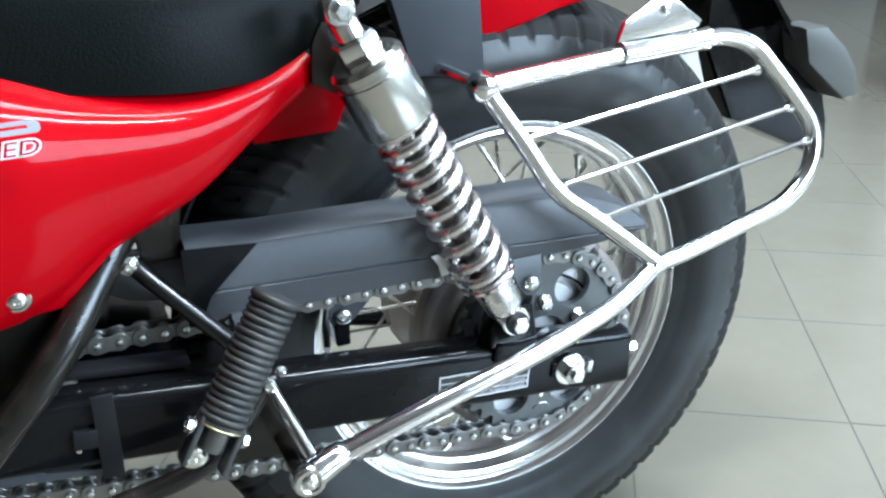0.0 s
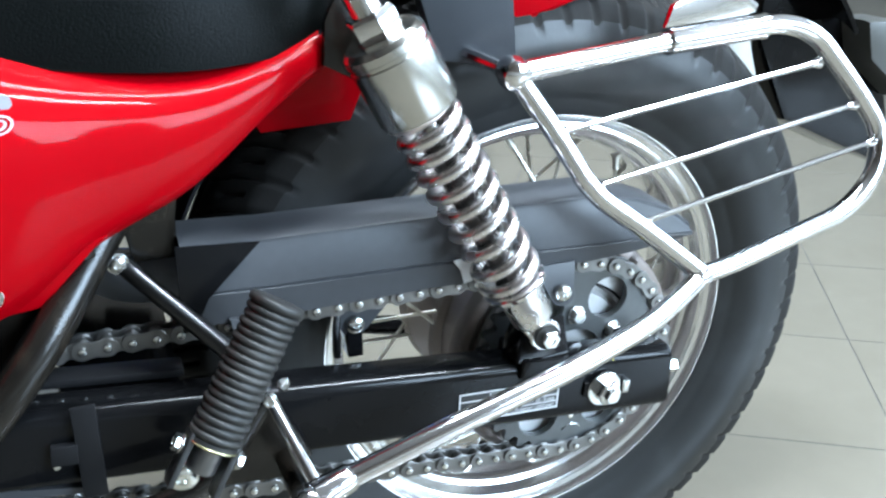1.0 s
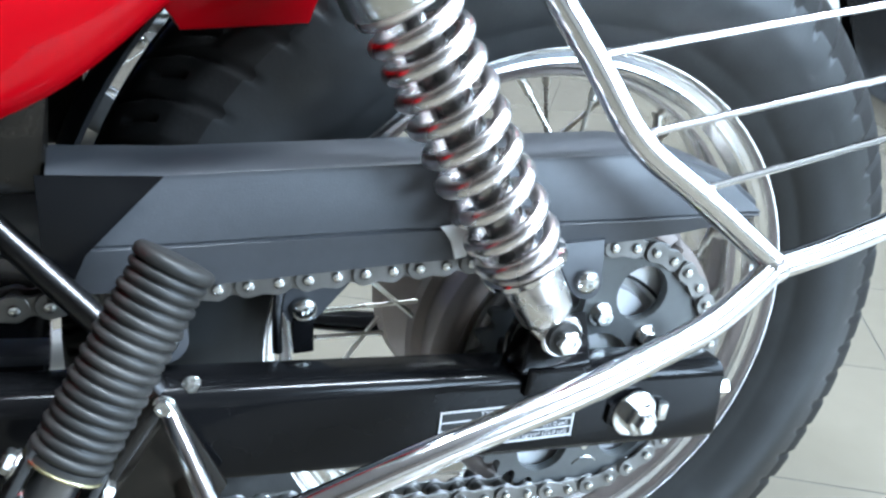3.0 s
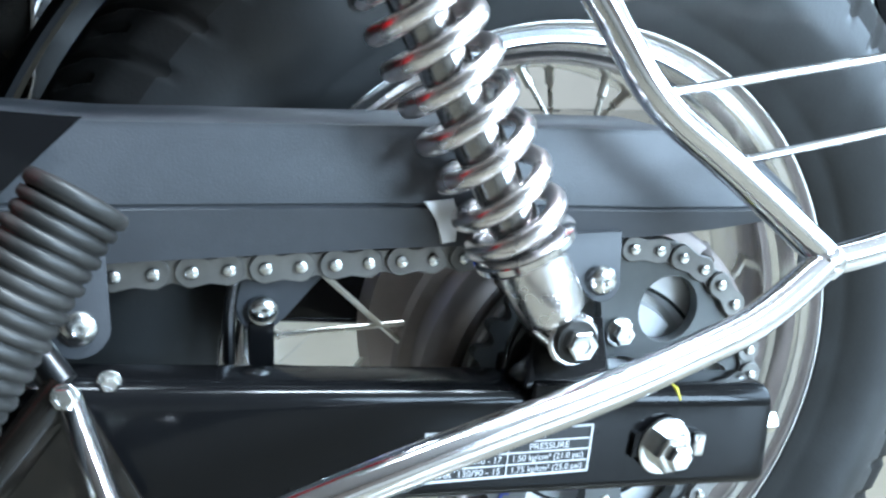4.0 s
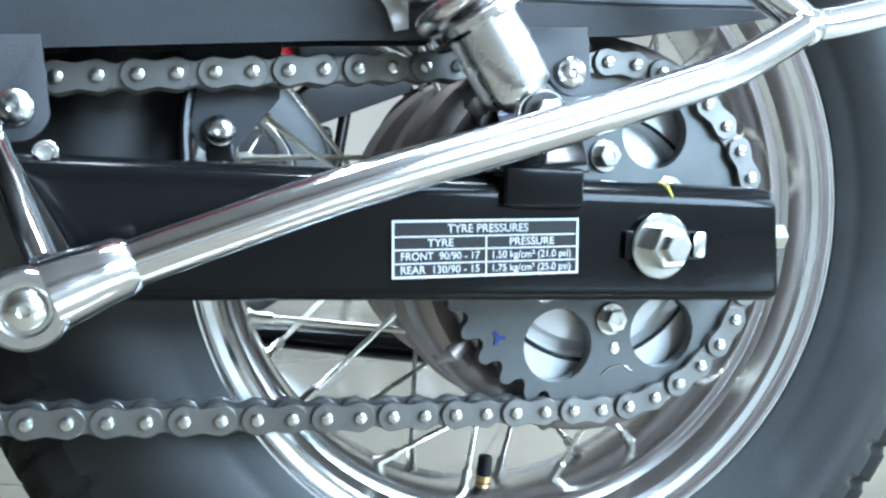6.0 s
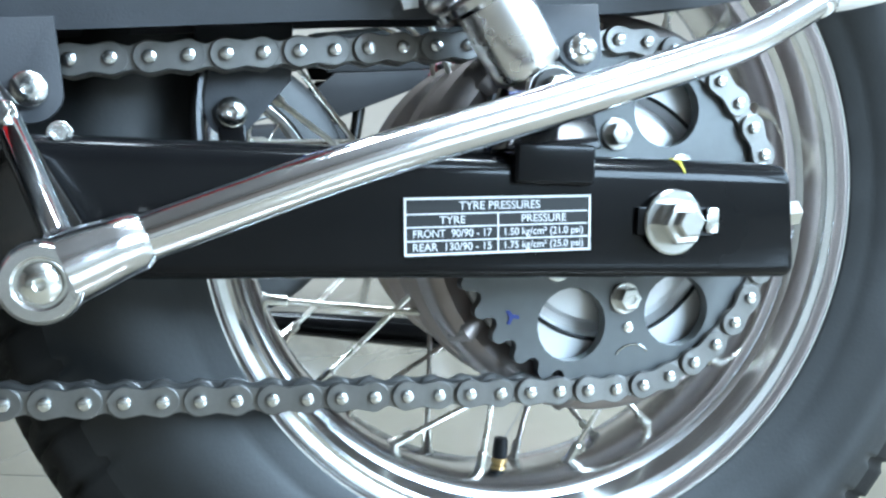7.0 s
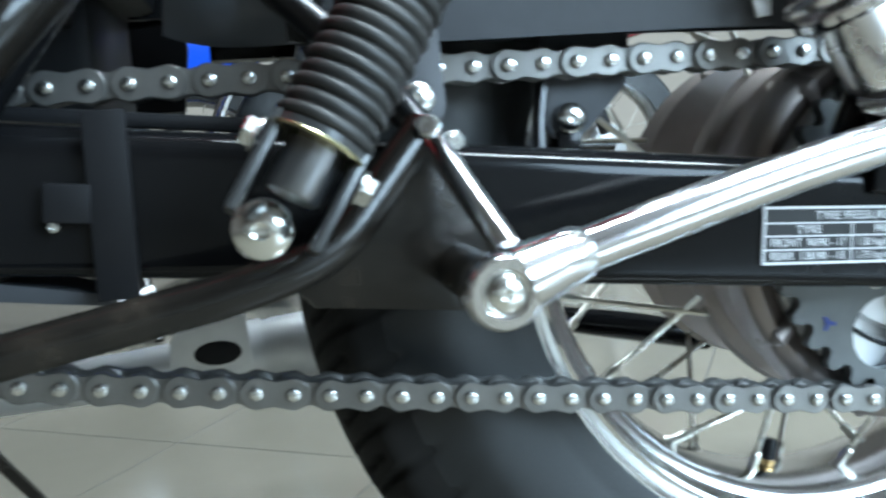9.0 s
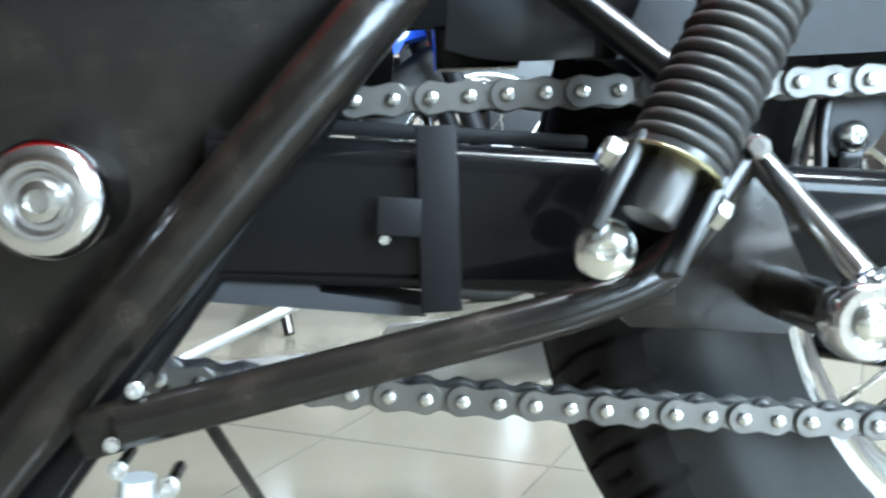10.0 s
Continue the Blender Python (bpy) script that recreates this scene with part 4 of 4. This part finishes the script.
part("inner_mudguard", shell(WX, WZ, 0.324, 100, 158, -0.040, 0.030, 0.003, 40, 0.006), PLASTIC, bike, "dark plastic inner mudguard")
part("far_side_cover", plate([(-0.66, 0.395), (-0.432, 0.395), (-0.426, 0.449), (-0.335, 0.451), (-0.335, 0.58), (-0.66, 0.60)], 0.116, 0.124, 0.003), PLASTIC, bike, "dark far side cover")
part("far_frame_plate", plate([(-0.470, 0.395), (-0.392, 0.395), (-0.386, 0.440), (-0.392, 0.510), (-0.470, 0.510)], 0.196, 0.204, 0.002), PLASTIC, bike, "black plate on the far side of the frame")
part("splash_plate", plate([(-0.410, 0.446), (-0.335, 0.446), (-0.335, 0.500), (-0.410, 0.500)], 0.076, 0.080, 0.001), PLASTIC, bike, "black plastic splash plate")
fender = part("rear_mudguard", shell(WX + 0.02, WZ + 0.02, 0.405, 34, 66, -0.045, 0.09, 0.004), BLACK, bike, "gloss black rear mudguard")
part("flap", plate([(0.240, 0.545), (0.287, 0.458), (0.438, 0.392), (0.428, 0.440), (0.410, 0.488), (0.388, 0.530), (0.345, 0.567), (0.300, 0.62), (0.240, 0.60)], 0.0, 0.100, 0.006), BLACK, fender, "black mud flap")
part("fender_stay", plate([(0.150, 0.575), (0.188, 0.575), (0.1955, 0.543), (0.2222, 0.474), (0.2400, 0.428), (0.2365, 0.428), (0.2125, 0.475), (0.195, 0.506), (0.1636, 0.547)], -0.042, -0.039, 0.001), DULLSILVER, fender, "silver mudguard stay")
part("tail_cowl", plate([(-0.060, 0.578), (0.000, 0.600), (0.060, 0.612), (0.060, 0.68), (-0.075, 0.68)], -0.075, -0.055, 0.006), RED, bike, "red tail cowl")
part("tail_bracket", plate([(-0.125, 0.562), (-0.062, 0.555), (-0.070, 0.655), (-0.150, 0.645)], -0.092, -0.076, 0.004), INNER, bike, "dark grey grab rail bracket")
ind = part("turn_signal", plate([(0.338, 0.558), (0.370, 0.558), (0.404, 0.532), (0.423, 0.507), (0.432, 0.478), (0.410, 0.475), (0.350, 0.520)], -0.036, 0.012, 0.007), LENS, bike, "smoked grey rear turn signal")
part("signal_stalk", bar([(0.30, 0.05, 0.56), (0.375, -0.005, 0.522)], 0.009, 12), PLASTIC, ind)

# red side cover, bulging, with its lower tongue; and the seat
def smooth_line(values, k):
    """A smooth curve through evenly spaced values, at k from 0 to the last index."""
    i = min(int(k), len(values) - 2)
    f = k - i
    p1, p2 = values[i], values[i + 1]
    p0 = values[i - 1] if i else p1 * 2 - p2
    p3 = values[i + 2] if i + 2 < len(values) else p2 * 2 - p1
    return 0.5 * (2 * p1 + (p2 - p0) * f + (2 * p0 - 5 * p1 + 4 * p2 - p3) * f * f + (3 * p1 - p0 - 3 * p2 + p3) * f ** 3)


def cover_mesh(rows_xz, ys, sub=6):
    """A smooth skin through the given rows of points."""
    bm = bmesh.new()
    grid = [[Vector((x, y, z)) for (x, z), y in zip(row, yr)] for row, yr in zip(rows_xz, ys)]
    nu, nv = (len(grid[0]) - 1) * sub, (len(grid) - 1) * sub
    rows = []
    for j in range(nv + 1):
        line = [smooth_line([row[i] for row in grid], j / sub) for i in range(len(grid[0]))]
        rows.append([bm.verts.new(smooth_line(line, i / sub)) for i in range(nu + 1)])
    for a, b in zip(rows, rows[1:]):
        for i in range(nu):
            bm.faces.new((a[i], a[i + 1], b[i + 1], b[i]))
    bmesh.ops.recalc_face_normals(bm, faces=bm.faces)
    if sum(f.normal.y for f in bm.faces) > 0:
        bmesh.ops.reverse_faces(bm, faces=bm.faces)
    return bm


top = [(-0.62, 0.640), (-0.52, 0.632), (-0.43, 0.607), (-0.36, 0.584), (-0.30, 0.575), (-0.25, 0.580), (-0.214, 0.593)]
bot = [(-0.62, 0.450), (-0.52, 0.446), (-0.43, 0.443), (-0.365, 0.478), (-0.305, 0.504), (-0.25, 0.545), (-0.208, 0.568)]
y_top = [-0.118, -0.120, -0.118, -0.113, -0.106, -0.101, -0.094]
y_out = [-0.182, -0.184, -0.172, -0.1555, -0.1430, -0.1280, -0.1065]
y_bot = [-0.164, -0.165, -0.155, -0.140, -0.129, -0.118, -0.100]
rows_xz, rows_y = [top], [y_top]
# the side falls straight, leaning in a little towards the bottom, below one round shoulder
for fall, out in ((0.06, 0.36), (0.15, 0.70), (0.27, 0.90), (0.42, 0.985), (0.60, 1.0), (0.78, 0.96), (0.92, 0.86)):
    rows_xz.append([(p[0] + (q[0] - p[0]) * fall, p[1] + (q[1] - p[1]) * fall) for p, q in zip(top, bot)])
    rows_y.append([a + (b - a) * out for a, b in zip(y_top, y_out)])
cover = part("side_cover", cover_mesh(rows_xz + [bot], rows_y + [y_bot]), RED, bike, "glossy red side cover", 60)
part("cover_tongue", plate([(-0.62, 0.452), (-0.52, 0.447), (-0.445, 0.441), (-0.402, 0.446), (-0.372, 0.476), (-0.36, 0.486), (-0.45, 0.480), (-0.62, 0.47)], -0.150, -0.145, 0.002), RED, cover)
hex_bolt("cover_bolt", (-0.428, -0.164, 0.464), (0, -1, 0), 0.0065, cover, washer=1.35, dome=True)
part("rear_panel", leaning(plate([(-0.252, 0.5190), (-0.187, 0.5225), (-0.180, 0.550), (-0.176, 0.585), (-0.255, 0.590), (-0.268, 0.545)], -0.040, -0.028, 0.004), -0.35), RED, cover)
part("shock_bracket", plate([(-0.214, 0.570), (-0.188, 0.556), (-0.180, 0.590), (-0.182, 0.616), (-0.200, 0.622), (-0.212, 0.598)], -0.114, -0.106, 0.002), FRAME, frame_ob, "black upper shock bracket")


# worn silver decal with the last letters of a word
decal_m = pose(-0.4105, -0.1800, 0.5645, 0, 0, 9)
decal = part("decal", plate([(-0.030, 0.0085), (0.0135, 0.0085), (0.0155, 0.0105), (0.0150, 0.0145), (0.0115, 0.0165), (-0.030, 0.0165), (-0.030, 0.0138), (0.0080, 0.0138), (0.0090, 0.0118), (-0.030, 0.0118)], -0.0006, 0.0, 0), SILVERDECAL, cover, "silver decal stripe")
decal.matrix_basis = decal_m


def decal_letters(text, x, z, size, grow, y, mat):
    data = bpy.data.curves.new("letters", "FONT")
    data.body, data.size, data.align_x, data.align_y, data.offset, data.shear = text, size, "CENTER", "CENTER", grow, 0.2
    ob = new("letters", data)
    mesh = bpy.data.meshes.new_from_object(ob)
    bpy.data.objects.remove(ob)
    mesh.materials.append(mat)
    t = new("letters", mesh)
    t.parent = decal
    t.matrix_basis = pose(x, y, z, 90, 0, 0) @ Matrix.Diagonal((1.35, 1, 1, 1))


decal_letters("ED", 0.002, 0.000, 0.0125, 0.0011, -0.0004, WHITE)
decal_letters("ED", 0.002, 0.000, 0.0125, 0.0000, -0.0007, RED)


def seat_mesh():
    bm = bmesh.new()
    rows = []
    for i in range(25):
        x = -0.66 + 0.50 * i / 24
        z0 = 0.575 + 0.05 * min(1, abs(x + 0.29) / 0.3) ** 1.6 + (0.03 * max(0, (x + 0.24) / 0.08))
        row = []
        for j in range(17):
            a = math.pi * j / 16
            w = 0.150 - 0.06 * max(0, (x + 0.34) / 0.18) ** 2
            y = 0.02 - w * math.cos(a)
            row.append(bm.verts.new((x, y, z0 + 0.115 * math.sin(a) ** 0.6)))
        rows.append(row)
    for a, b in zip(rows, rows[1:]):
        for j in range(16):
            bm.faces.new((a[j], a[j + 1], b[j + 1], b[j]))
        bm.faces.new((a[16], a[0], b[0], b[16]))
    bm.faces.new(rows[0][::-1])
    bm.faces.new(rows[-1])
    return bm


part("seat", seat_mesh(), SEAT, bike, "black grained vinyl seat", 60)

# exhaust and brake arm on the far side
exhaust = part("exhaust", bar([(-0.70, 0.17, 0.20), (-0.46, 0.17, 0.206), (-0.40, 0.17, 0.209), (-0.34, 0.17, 0.213), (-0.26, 0.17, 0.219), (-0.245, 0.17, 0.220)], [0.017, 0.017, 0.019, 0.026, 0.027, 0.020], 20), BRUSHED, bike, "brushed silver exhaust pipe")
hanger = part("hanger_plate", plate([(-0.414, 0.212), (-0.413, 0.236), (-0.402, 0.248), (-0.360, 0.250), (-0.358, 0.214), (-0.385, 0.206)], 0.133, 0.137, 0.001), BRUSHED, exhaust, "brushed silver hanger plate")
part("slot", plate([(-0.381 + 0.0165 * math.cos(a * math.pi / 10), 0.2245 + 0.0085 * math.sin(a * math.pi / 10)) for a in range(20)], 0.1315, 0.1345, 0.0004), PLASTIC, hanger, "dark rubber-filled slot")
part("clamp", bar([(-0.372, 0.17, 0.211), (-0.350, 0.17, 0.2125)], 0.0265, 20), BRUSHED, exhaust)
part("brake_rod", bar([(-0.600, 0.239, 0.196), (-0.562, 0.271, 0.207), (-0.489, 0.333, 0.229), (-0.452, 0.364, 0.240)], 0.0050, 12), BRUSHED, bike, "thin silver brake rod")
part("torque_arm", bar([(-0.25, 0.19, 0.235), (-0.15, 0.19, 0.219), (-0.06, 0.19, 0.200), (0.02, 0.19, 0.182)], [0.006, 0.009, 0.012, 0.012], 12), BLACK, bike, "black brake torque arm")

# ---------------------------------------------------------------- showroom


def wall_box(name, x0, x1, y0, y1, z0, z1, mat, kind="structure", lab="", parent=None):
    bm = block((x1 - x0, y1 - y0, z1 - z0), Matrix.Translation(((x0 + x1) / 2, (y0 + y1) / 2, (z0 + z1) / 2)), 0)
    ob = part(name, bm, mat, parent)
    if parent is None:
        tagged(ob, lab, kind=kind)
    return ob


floor = wall_box("floor", -4.1, 4.6, -3.6, 5.1, -0.12, FZ - 0.0005, GROUT, lab="grey grout bed under the floor tiles")
wall_box("ceiling", -4.1, 4.6, -3.6, 5.1, 3.0, 3.1, CEIL, lab="warm grey painted ceiling")
wall_box("wall_far", -4.1, 4.6, 5.0, 5.1, -0.004, 3.0, BEIGEWALL, lab="beige painted showroom wall")
wall_box("wall_left", -4.1, -4.0, -3.5, 5.0, -0.004, 3.0, DARKWALL, lab="dark painted showroom wall")
# front wall and side wall with their window openings
wall_box("wall_front", -4.1, 4.6, -3.6, -3.5, 2.8, 3.0, WALL, lab="shop front wall above the window")
wall_box("wall_front_base", -4.1, 4.6, -3.6, -3.5, -0.004, 0.9, WALL, lab="low wall under the shop window")
wall_box("wall_front_left", -4.1, 1.2, -3.6, -3.5, 0.9, 2.8, DARKWALL, lab="dark brown wall beside the shop window")
wall_box("wall_front_right", 4.3, 4.6, -3.6, -3.5, 0.9, 2.8, WALL, lab="pale painted wall beside the window")
wall_box("wall_rear", 4.5, 4.6, -3.5, 5.0, 2.8, 3.0, WALL, lab="wall above the side window")
wall_box("wall_rear_base", 4.5, 4.6, -3.5, 1.70, -0.004, 1.2, WALL, lab="low wall under the side window")
wall_box("wall_rear_near", 4.5, 4.6, -3.5, -2.95, 1.2, 2.8, WALL, lab="pale painted wall beside the window")
wall_box("wall_rear_far", 4.5, 4.6, 1.70, 3.4, -0.004, 2.8, DARKWALL, lab="dark painted wall beside the window")
wall_box("wall_rear_corner", 4.5, 4.6, 3.4, 5.0, -0.004, 2.8, WALL, lab="pale painted wall in the corner")
for x in (2.23, 3.27):
    wall_box("window_mullion", x - 0.03, x + 0.03, -3.49, -3.45, 0.9, 2.8, WINFRAME, lab="dark aluminium window mullion")
for y in (-1.4, 0.15):
    wall_box("window_mullion", 4.44, 4.49, y - 0.03, y + 0.03, 1.2, 2.8, WINFRAME, lab="dark aluminium window mullion")
for x, y in ((1.15, -0.95), (0.40, -0.12), (0.3, 1.5)):
    lampbody = part("ceiling_light", block((1.28, 0.36, 0.05), pose(x, y, 2.975), 0.006), CEIL)
    tagged(lampbody, "white rectangular panel light under the ceiling", "ceiling light", "ceiling lights")
    part("diffuser", block((1.2, 0.28, 0.006), pose(x, y, 2.9455), 0.001), TUBE, lampbody)
pillar = wall_box("pillar", 2.2, 2.6, 0.9, 1.3, -0.004, 3.0, WALL, lab="pale square showroom pillar")

# ---------------------------------------------------------------- floor tiles
TS = 0.30
tc, tsn = math.cos(radians(-32.5)), math.sin(radians(-32.5))
tile_bm = block((TS - 0.0024, TS - 0.0024, 0.012), Matrix.Translation((0, 0, -0.006)), 0)
bmesh.ops.recalc_face_normals(tile_bm, faces=tile_bm.faces)
tile_data = bpy.data.meshes.new("tile")
tile_bm.to_mesh(tile_data)
tile_bm.free()
tile_data.materials.append(TILE)
rest = bmesh.new()
near_tiles = 0
for i in range(-32, 33):
    for j in range(-32, 33):
        u, v = 0.17 + TS * (i + 0.5), 0.26 + TS * (j + 0.5)
        x, y = u * tc - v * tsn, u * tsn + v * tc
        if not (-3.94 < x < 4.44 and -3.44 < y < 4.94):
            continue
        if -1.0 < x < 2.2 and -0.5 < y < 2.6 and near_tiles < 300:
            shared("tile", tile_data, pose(x, y, FZ, 0, 0, -32.5), floor)
            near_tiles += 1
        else:
            m = pose(x, y, FZ, 0, 0, -32.5)
            h = TS / 2 - 0.0015
            q = [rest.verts.new(m @ Vector((sx * h, sy * h, 0))) for sx, sy in ((-1, -1), (1, -1), (1, 1), (-1, 1))]
            w = [rest.verts.new(m @ Vector((sx * h, sy * h, -0.012))) for sx, sy in ((-1, -1), (1, -1), (1, 1), (-1, 1))]
            rest.faces.new(q)
            for k in range(4):
                rest.faces.new((q[k], w[k], w[(k + 1) % 4], q[(k + 1) % 4]))
far_tiles = part("far_tiles", rest, TILE, floor)
tagged(far_tiles, kind="stuff")

# ---------------------------------------------------------------- other motorcycles on show
def show_bike(name, lab, paint, panel, second, m):
    """A parked motorcycle of the row behind: wheels, engine, tank, seat, fork and exhaust."""
    ob = tagged(new(name), lab, "motorcycle", "motorcycles on show")
    for x in (0.0, -1.30):
        w = part("wheel", lathe([(0.215, -0.035), (0.218, -0.038), (0.208, -0.038), (0.196, -0.02), (0.194, 0.0), (0.196, 0.02), (0.208, 0.038), (0.218, 0.038), (0.215, 0.035), (0.202, 0.0)], (x, 0, 0.30), (0, 1, 0), 48, True), RIM, ob)
        prof = [(0.213 + 0.087 * (1 - (k / 8) ** 4) if abs(k) < 8 else 0.213, 0.052 * math.sin(math.pi * k / 16)) for k in range(-8, 9)]
        part("tyre", lathe(prof, (x, 0, 0.30), (0, 1, 0), 64, True), RUBBER, w)
        part("hub", lathe([(0.02, -0.07), (0.07, -0.06), (0.075, 0.0), (0.07, 0.06), (0.02, 0.07)], (x, 0, 0.30), (0, 1, 0), 24), ALLOY, w)
        for i in range(18):
            a = 2 * math.pi * i / 18
            s = 1 if i % 2 else -1
            part("spoke", bar([(x + 0.06 * math.cos(a + 0.5 * s), 0.04 * s, 0.30 + 0.06 * math.sin(a + 0.5 * s)), (x + 0.2 * math.cos(a), 0, 0.30 + 0.2 * math.sin(a))], 0.002, 6), SPOKE, w)
    eng = part("engine", block((0.34, 0.24, 0.20), pose(-0.62, 0, 0.36), 0.03, 3), PLASTIC, ob, "dark engine block")
    for i in range(7):
        part("cooling_fin", block((0.17, 0.20, 0.007), pose(-0.72, 0, 0.475 + 0.021 * i, 0, -12, 0), 0.002, 1), PLASTIC if i % 2 else SPROCKET, eng)
    part("engine_cover", lathe([(0, 0.03), (0.06, 0.028), (0.075, 0.018), (0.08, 0.0)], (-0.55, -0.12, 0.36), (0, -1, 0), 32), ALLOY, eng, "polished round engine cover")
    part("carburettor", block((0.09, 0.10, 0.08), pose(-0.50, 0, 0.51), 0.015, 2), ALLOY, eng)
    bm = bmesh.new()
    rows = []
    for i in range(13):
        k = i / 12
        x = -1.00 + 0.46 * k
        h = 0.13 * math.sin(math.pi * (0.12 + 0.83 * k)) ** 0.6
        w = 0.14 * math.sin(math.pi * (0.15 + 0.75 * k)) ** 0.5
        rows.append([bm.verts.new((x, w * math.cos(2 * math.pi * j / 20), 0.66 + h * math.sin(2 * math.pi * j / 20) * (1 if j < 10 else 0.6))) for j in range(20)])
    for a, b in zip(rows, rows[1:]):
        for j in range(20):
            bm.faces.new((a[j], a[(j + 1) % 20], b[(j + 1) % 20], b[j]))
    bm.faces.new(rows[0][::-1])
    bm.faces.new(rows[-1])
    part("tank", bm, paint, ob, "glossy painted fuel tank", 60)
    part("side_panel", plate([(-0.50, 0.46), (-0.20, 0.55), (-0.17, 0.60), (-0.48, 0.60), (-0.55, 0.55)], -0.13, -0.105, 0.008), panel, ob)
    part("side_panel", plate([(-0.50, 0.46), (-0.20, 0.55), (-0.17, 0.60), (-0.48, 0.60), (-0.55, 0.55)], 0.105, 0.13, 0.008), panel, ob)
    for y in (-0.118, 0.103):
        part("upper_panel", plate([(-0.50, 0.602), (-0.17, 0.602), (-0.16, 0.665), (-0.52, 0.665)], y, y + 0.015, 0.005), second, ob)
    for s in (-1, 1):
        part("tank_shroud", plate([(-1.02, 0.46), (-0.90, 0.43), (-0.86, 0.52), (-0.88, 0.62), (-1.04, 0.64)], 0.115 * s - 0.007, 0.115 * s + 0.007, 0.005), second, ob)
        part("head_stay", bar([(-0.82, 0.10 * s, 0.44), (-0.78, 0.11 * s, 0.52), (-0.84, 0.11 * s, 0.60)], 0.009, 10), CHROME, ob, "chromed stay")
    part("cylinder_head", lathe([(0, 0.07), (0.045, 0.068), (0.052, 0.06), (0.052, -0.05), (0, -0.055)], (-0.80, -0.06, 0.545), (-0.5, -0.55, 0.5), 28), PLASTIC, eng, "black cylinder head")
    part("head_cap", lathe([(0, 0.022), (0.020, 0.020), (0.030, 0.012), (0.034, 0.0)], (-0.835, -0.10, 0.582), (-0.5, -0.55, 0.5), 24), CHROME, eng, "chromed head cap")
    part("tail", plate([(-0.20, 0.57), (0.18, 0.66), (0.22, 0.74), (-0.18, 0.67)], -0.085, 0.085, 0.02), paint, ob)
    part("seat", block((0.62, 0.22, 0.09), pose(-0.24, 0, 0.70, 0, -4, 0), 0.035, 3), SEAT, ob)
    for s in (-1, 1):
        part("fork", bar([(-1.30, 0.075 * s, 0.30), (-1.06, 0.075 * s, 0.80)], 0.019, 14), CHROME, ob)
        part("shock", bar([(-0.03, 0.12 * s, 0.34), (-0.13, 0.12 * s, 0.62)], 0.022, 14), PLASTIC, ob)
    part("frame", bar(rounded([(-1.02, 0, 0.72), (-0.90, 0, 0.25), (-0.45, 0, 0.22), (-0.35, 0, 0.60), (0.10, 0, 0.66)], 0.06), 0.019, 12), FRAME, ob)
    part("swing_arm", bar([(-0.42, -0.10, 0.32), (0.0, -0.10, 0.30)], 0.02, 12), FRAME, ob)
    part("exhaust", bar(rounded([(-0.80, 0.10, 0.46), (-0.86, 0.12, 0.24), (-0.40, 0.15, 0.20), (0.10, 0.16, 0.27)], 0.08), [0.018] * 9 + [0.019] * 5 + [0.04, 0.04], 16), CHROME, ob)
    part("mudguard", shell(-1.30, 0.30, 0.335, 30, 150, -0.06, 0.06, 0.004, 20), second, ob)
    part("handlebar", bar(rounded([(-0.92, -0.34, 0.98), (-1.0, -0.22, 0.99), (-1.05, -0.06, 0.88), (-1.05, 0.06, 0.88), (-1.0, 0.22, 0.99), (-0.92, 0.34, 0.98)], 0.05), 0.011, 12), CHROME, ob)
    part("headlight", lathe([(0, 0.06), (0.07, 0.05), (0.085, 0.03), (0.085, 0.0), (0.06, -0.06), (0, -0.08)], (-1.16, 0, 0.80), (-1, 0, 0), 28), CHROME, ob)
    part("stand", bar([(-0.50, -0.10, 0.26), (-0.46, -0.24, 0.008)], 0.011, 10), FRAME, ob)
    ob.matrix_basis = m
    return ob


show_bike("show_motorcycle", "blue and white motorcycle parked in the row behind", BLUE, BLUE, PALE, pose(-0.13, 1.50, FZ, 0, 0, 5))
show_bike("show_motorcycle", "dark red motorcycle parked in the row behind", DARKRED, PLASTIC, PLASTIC, pose(0.75, 2.30, FZ, 0, 0, 4))
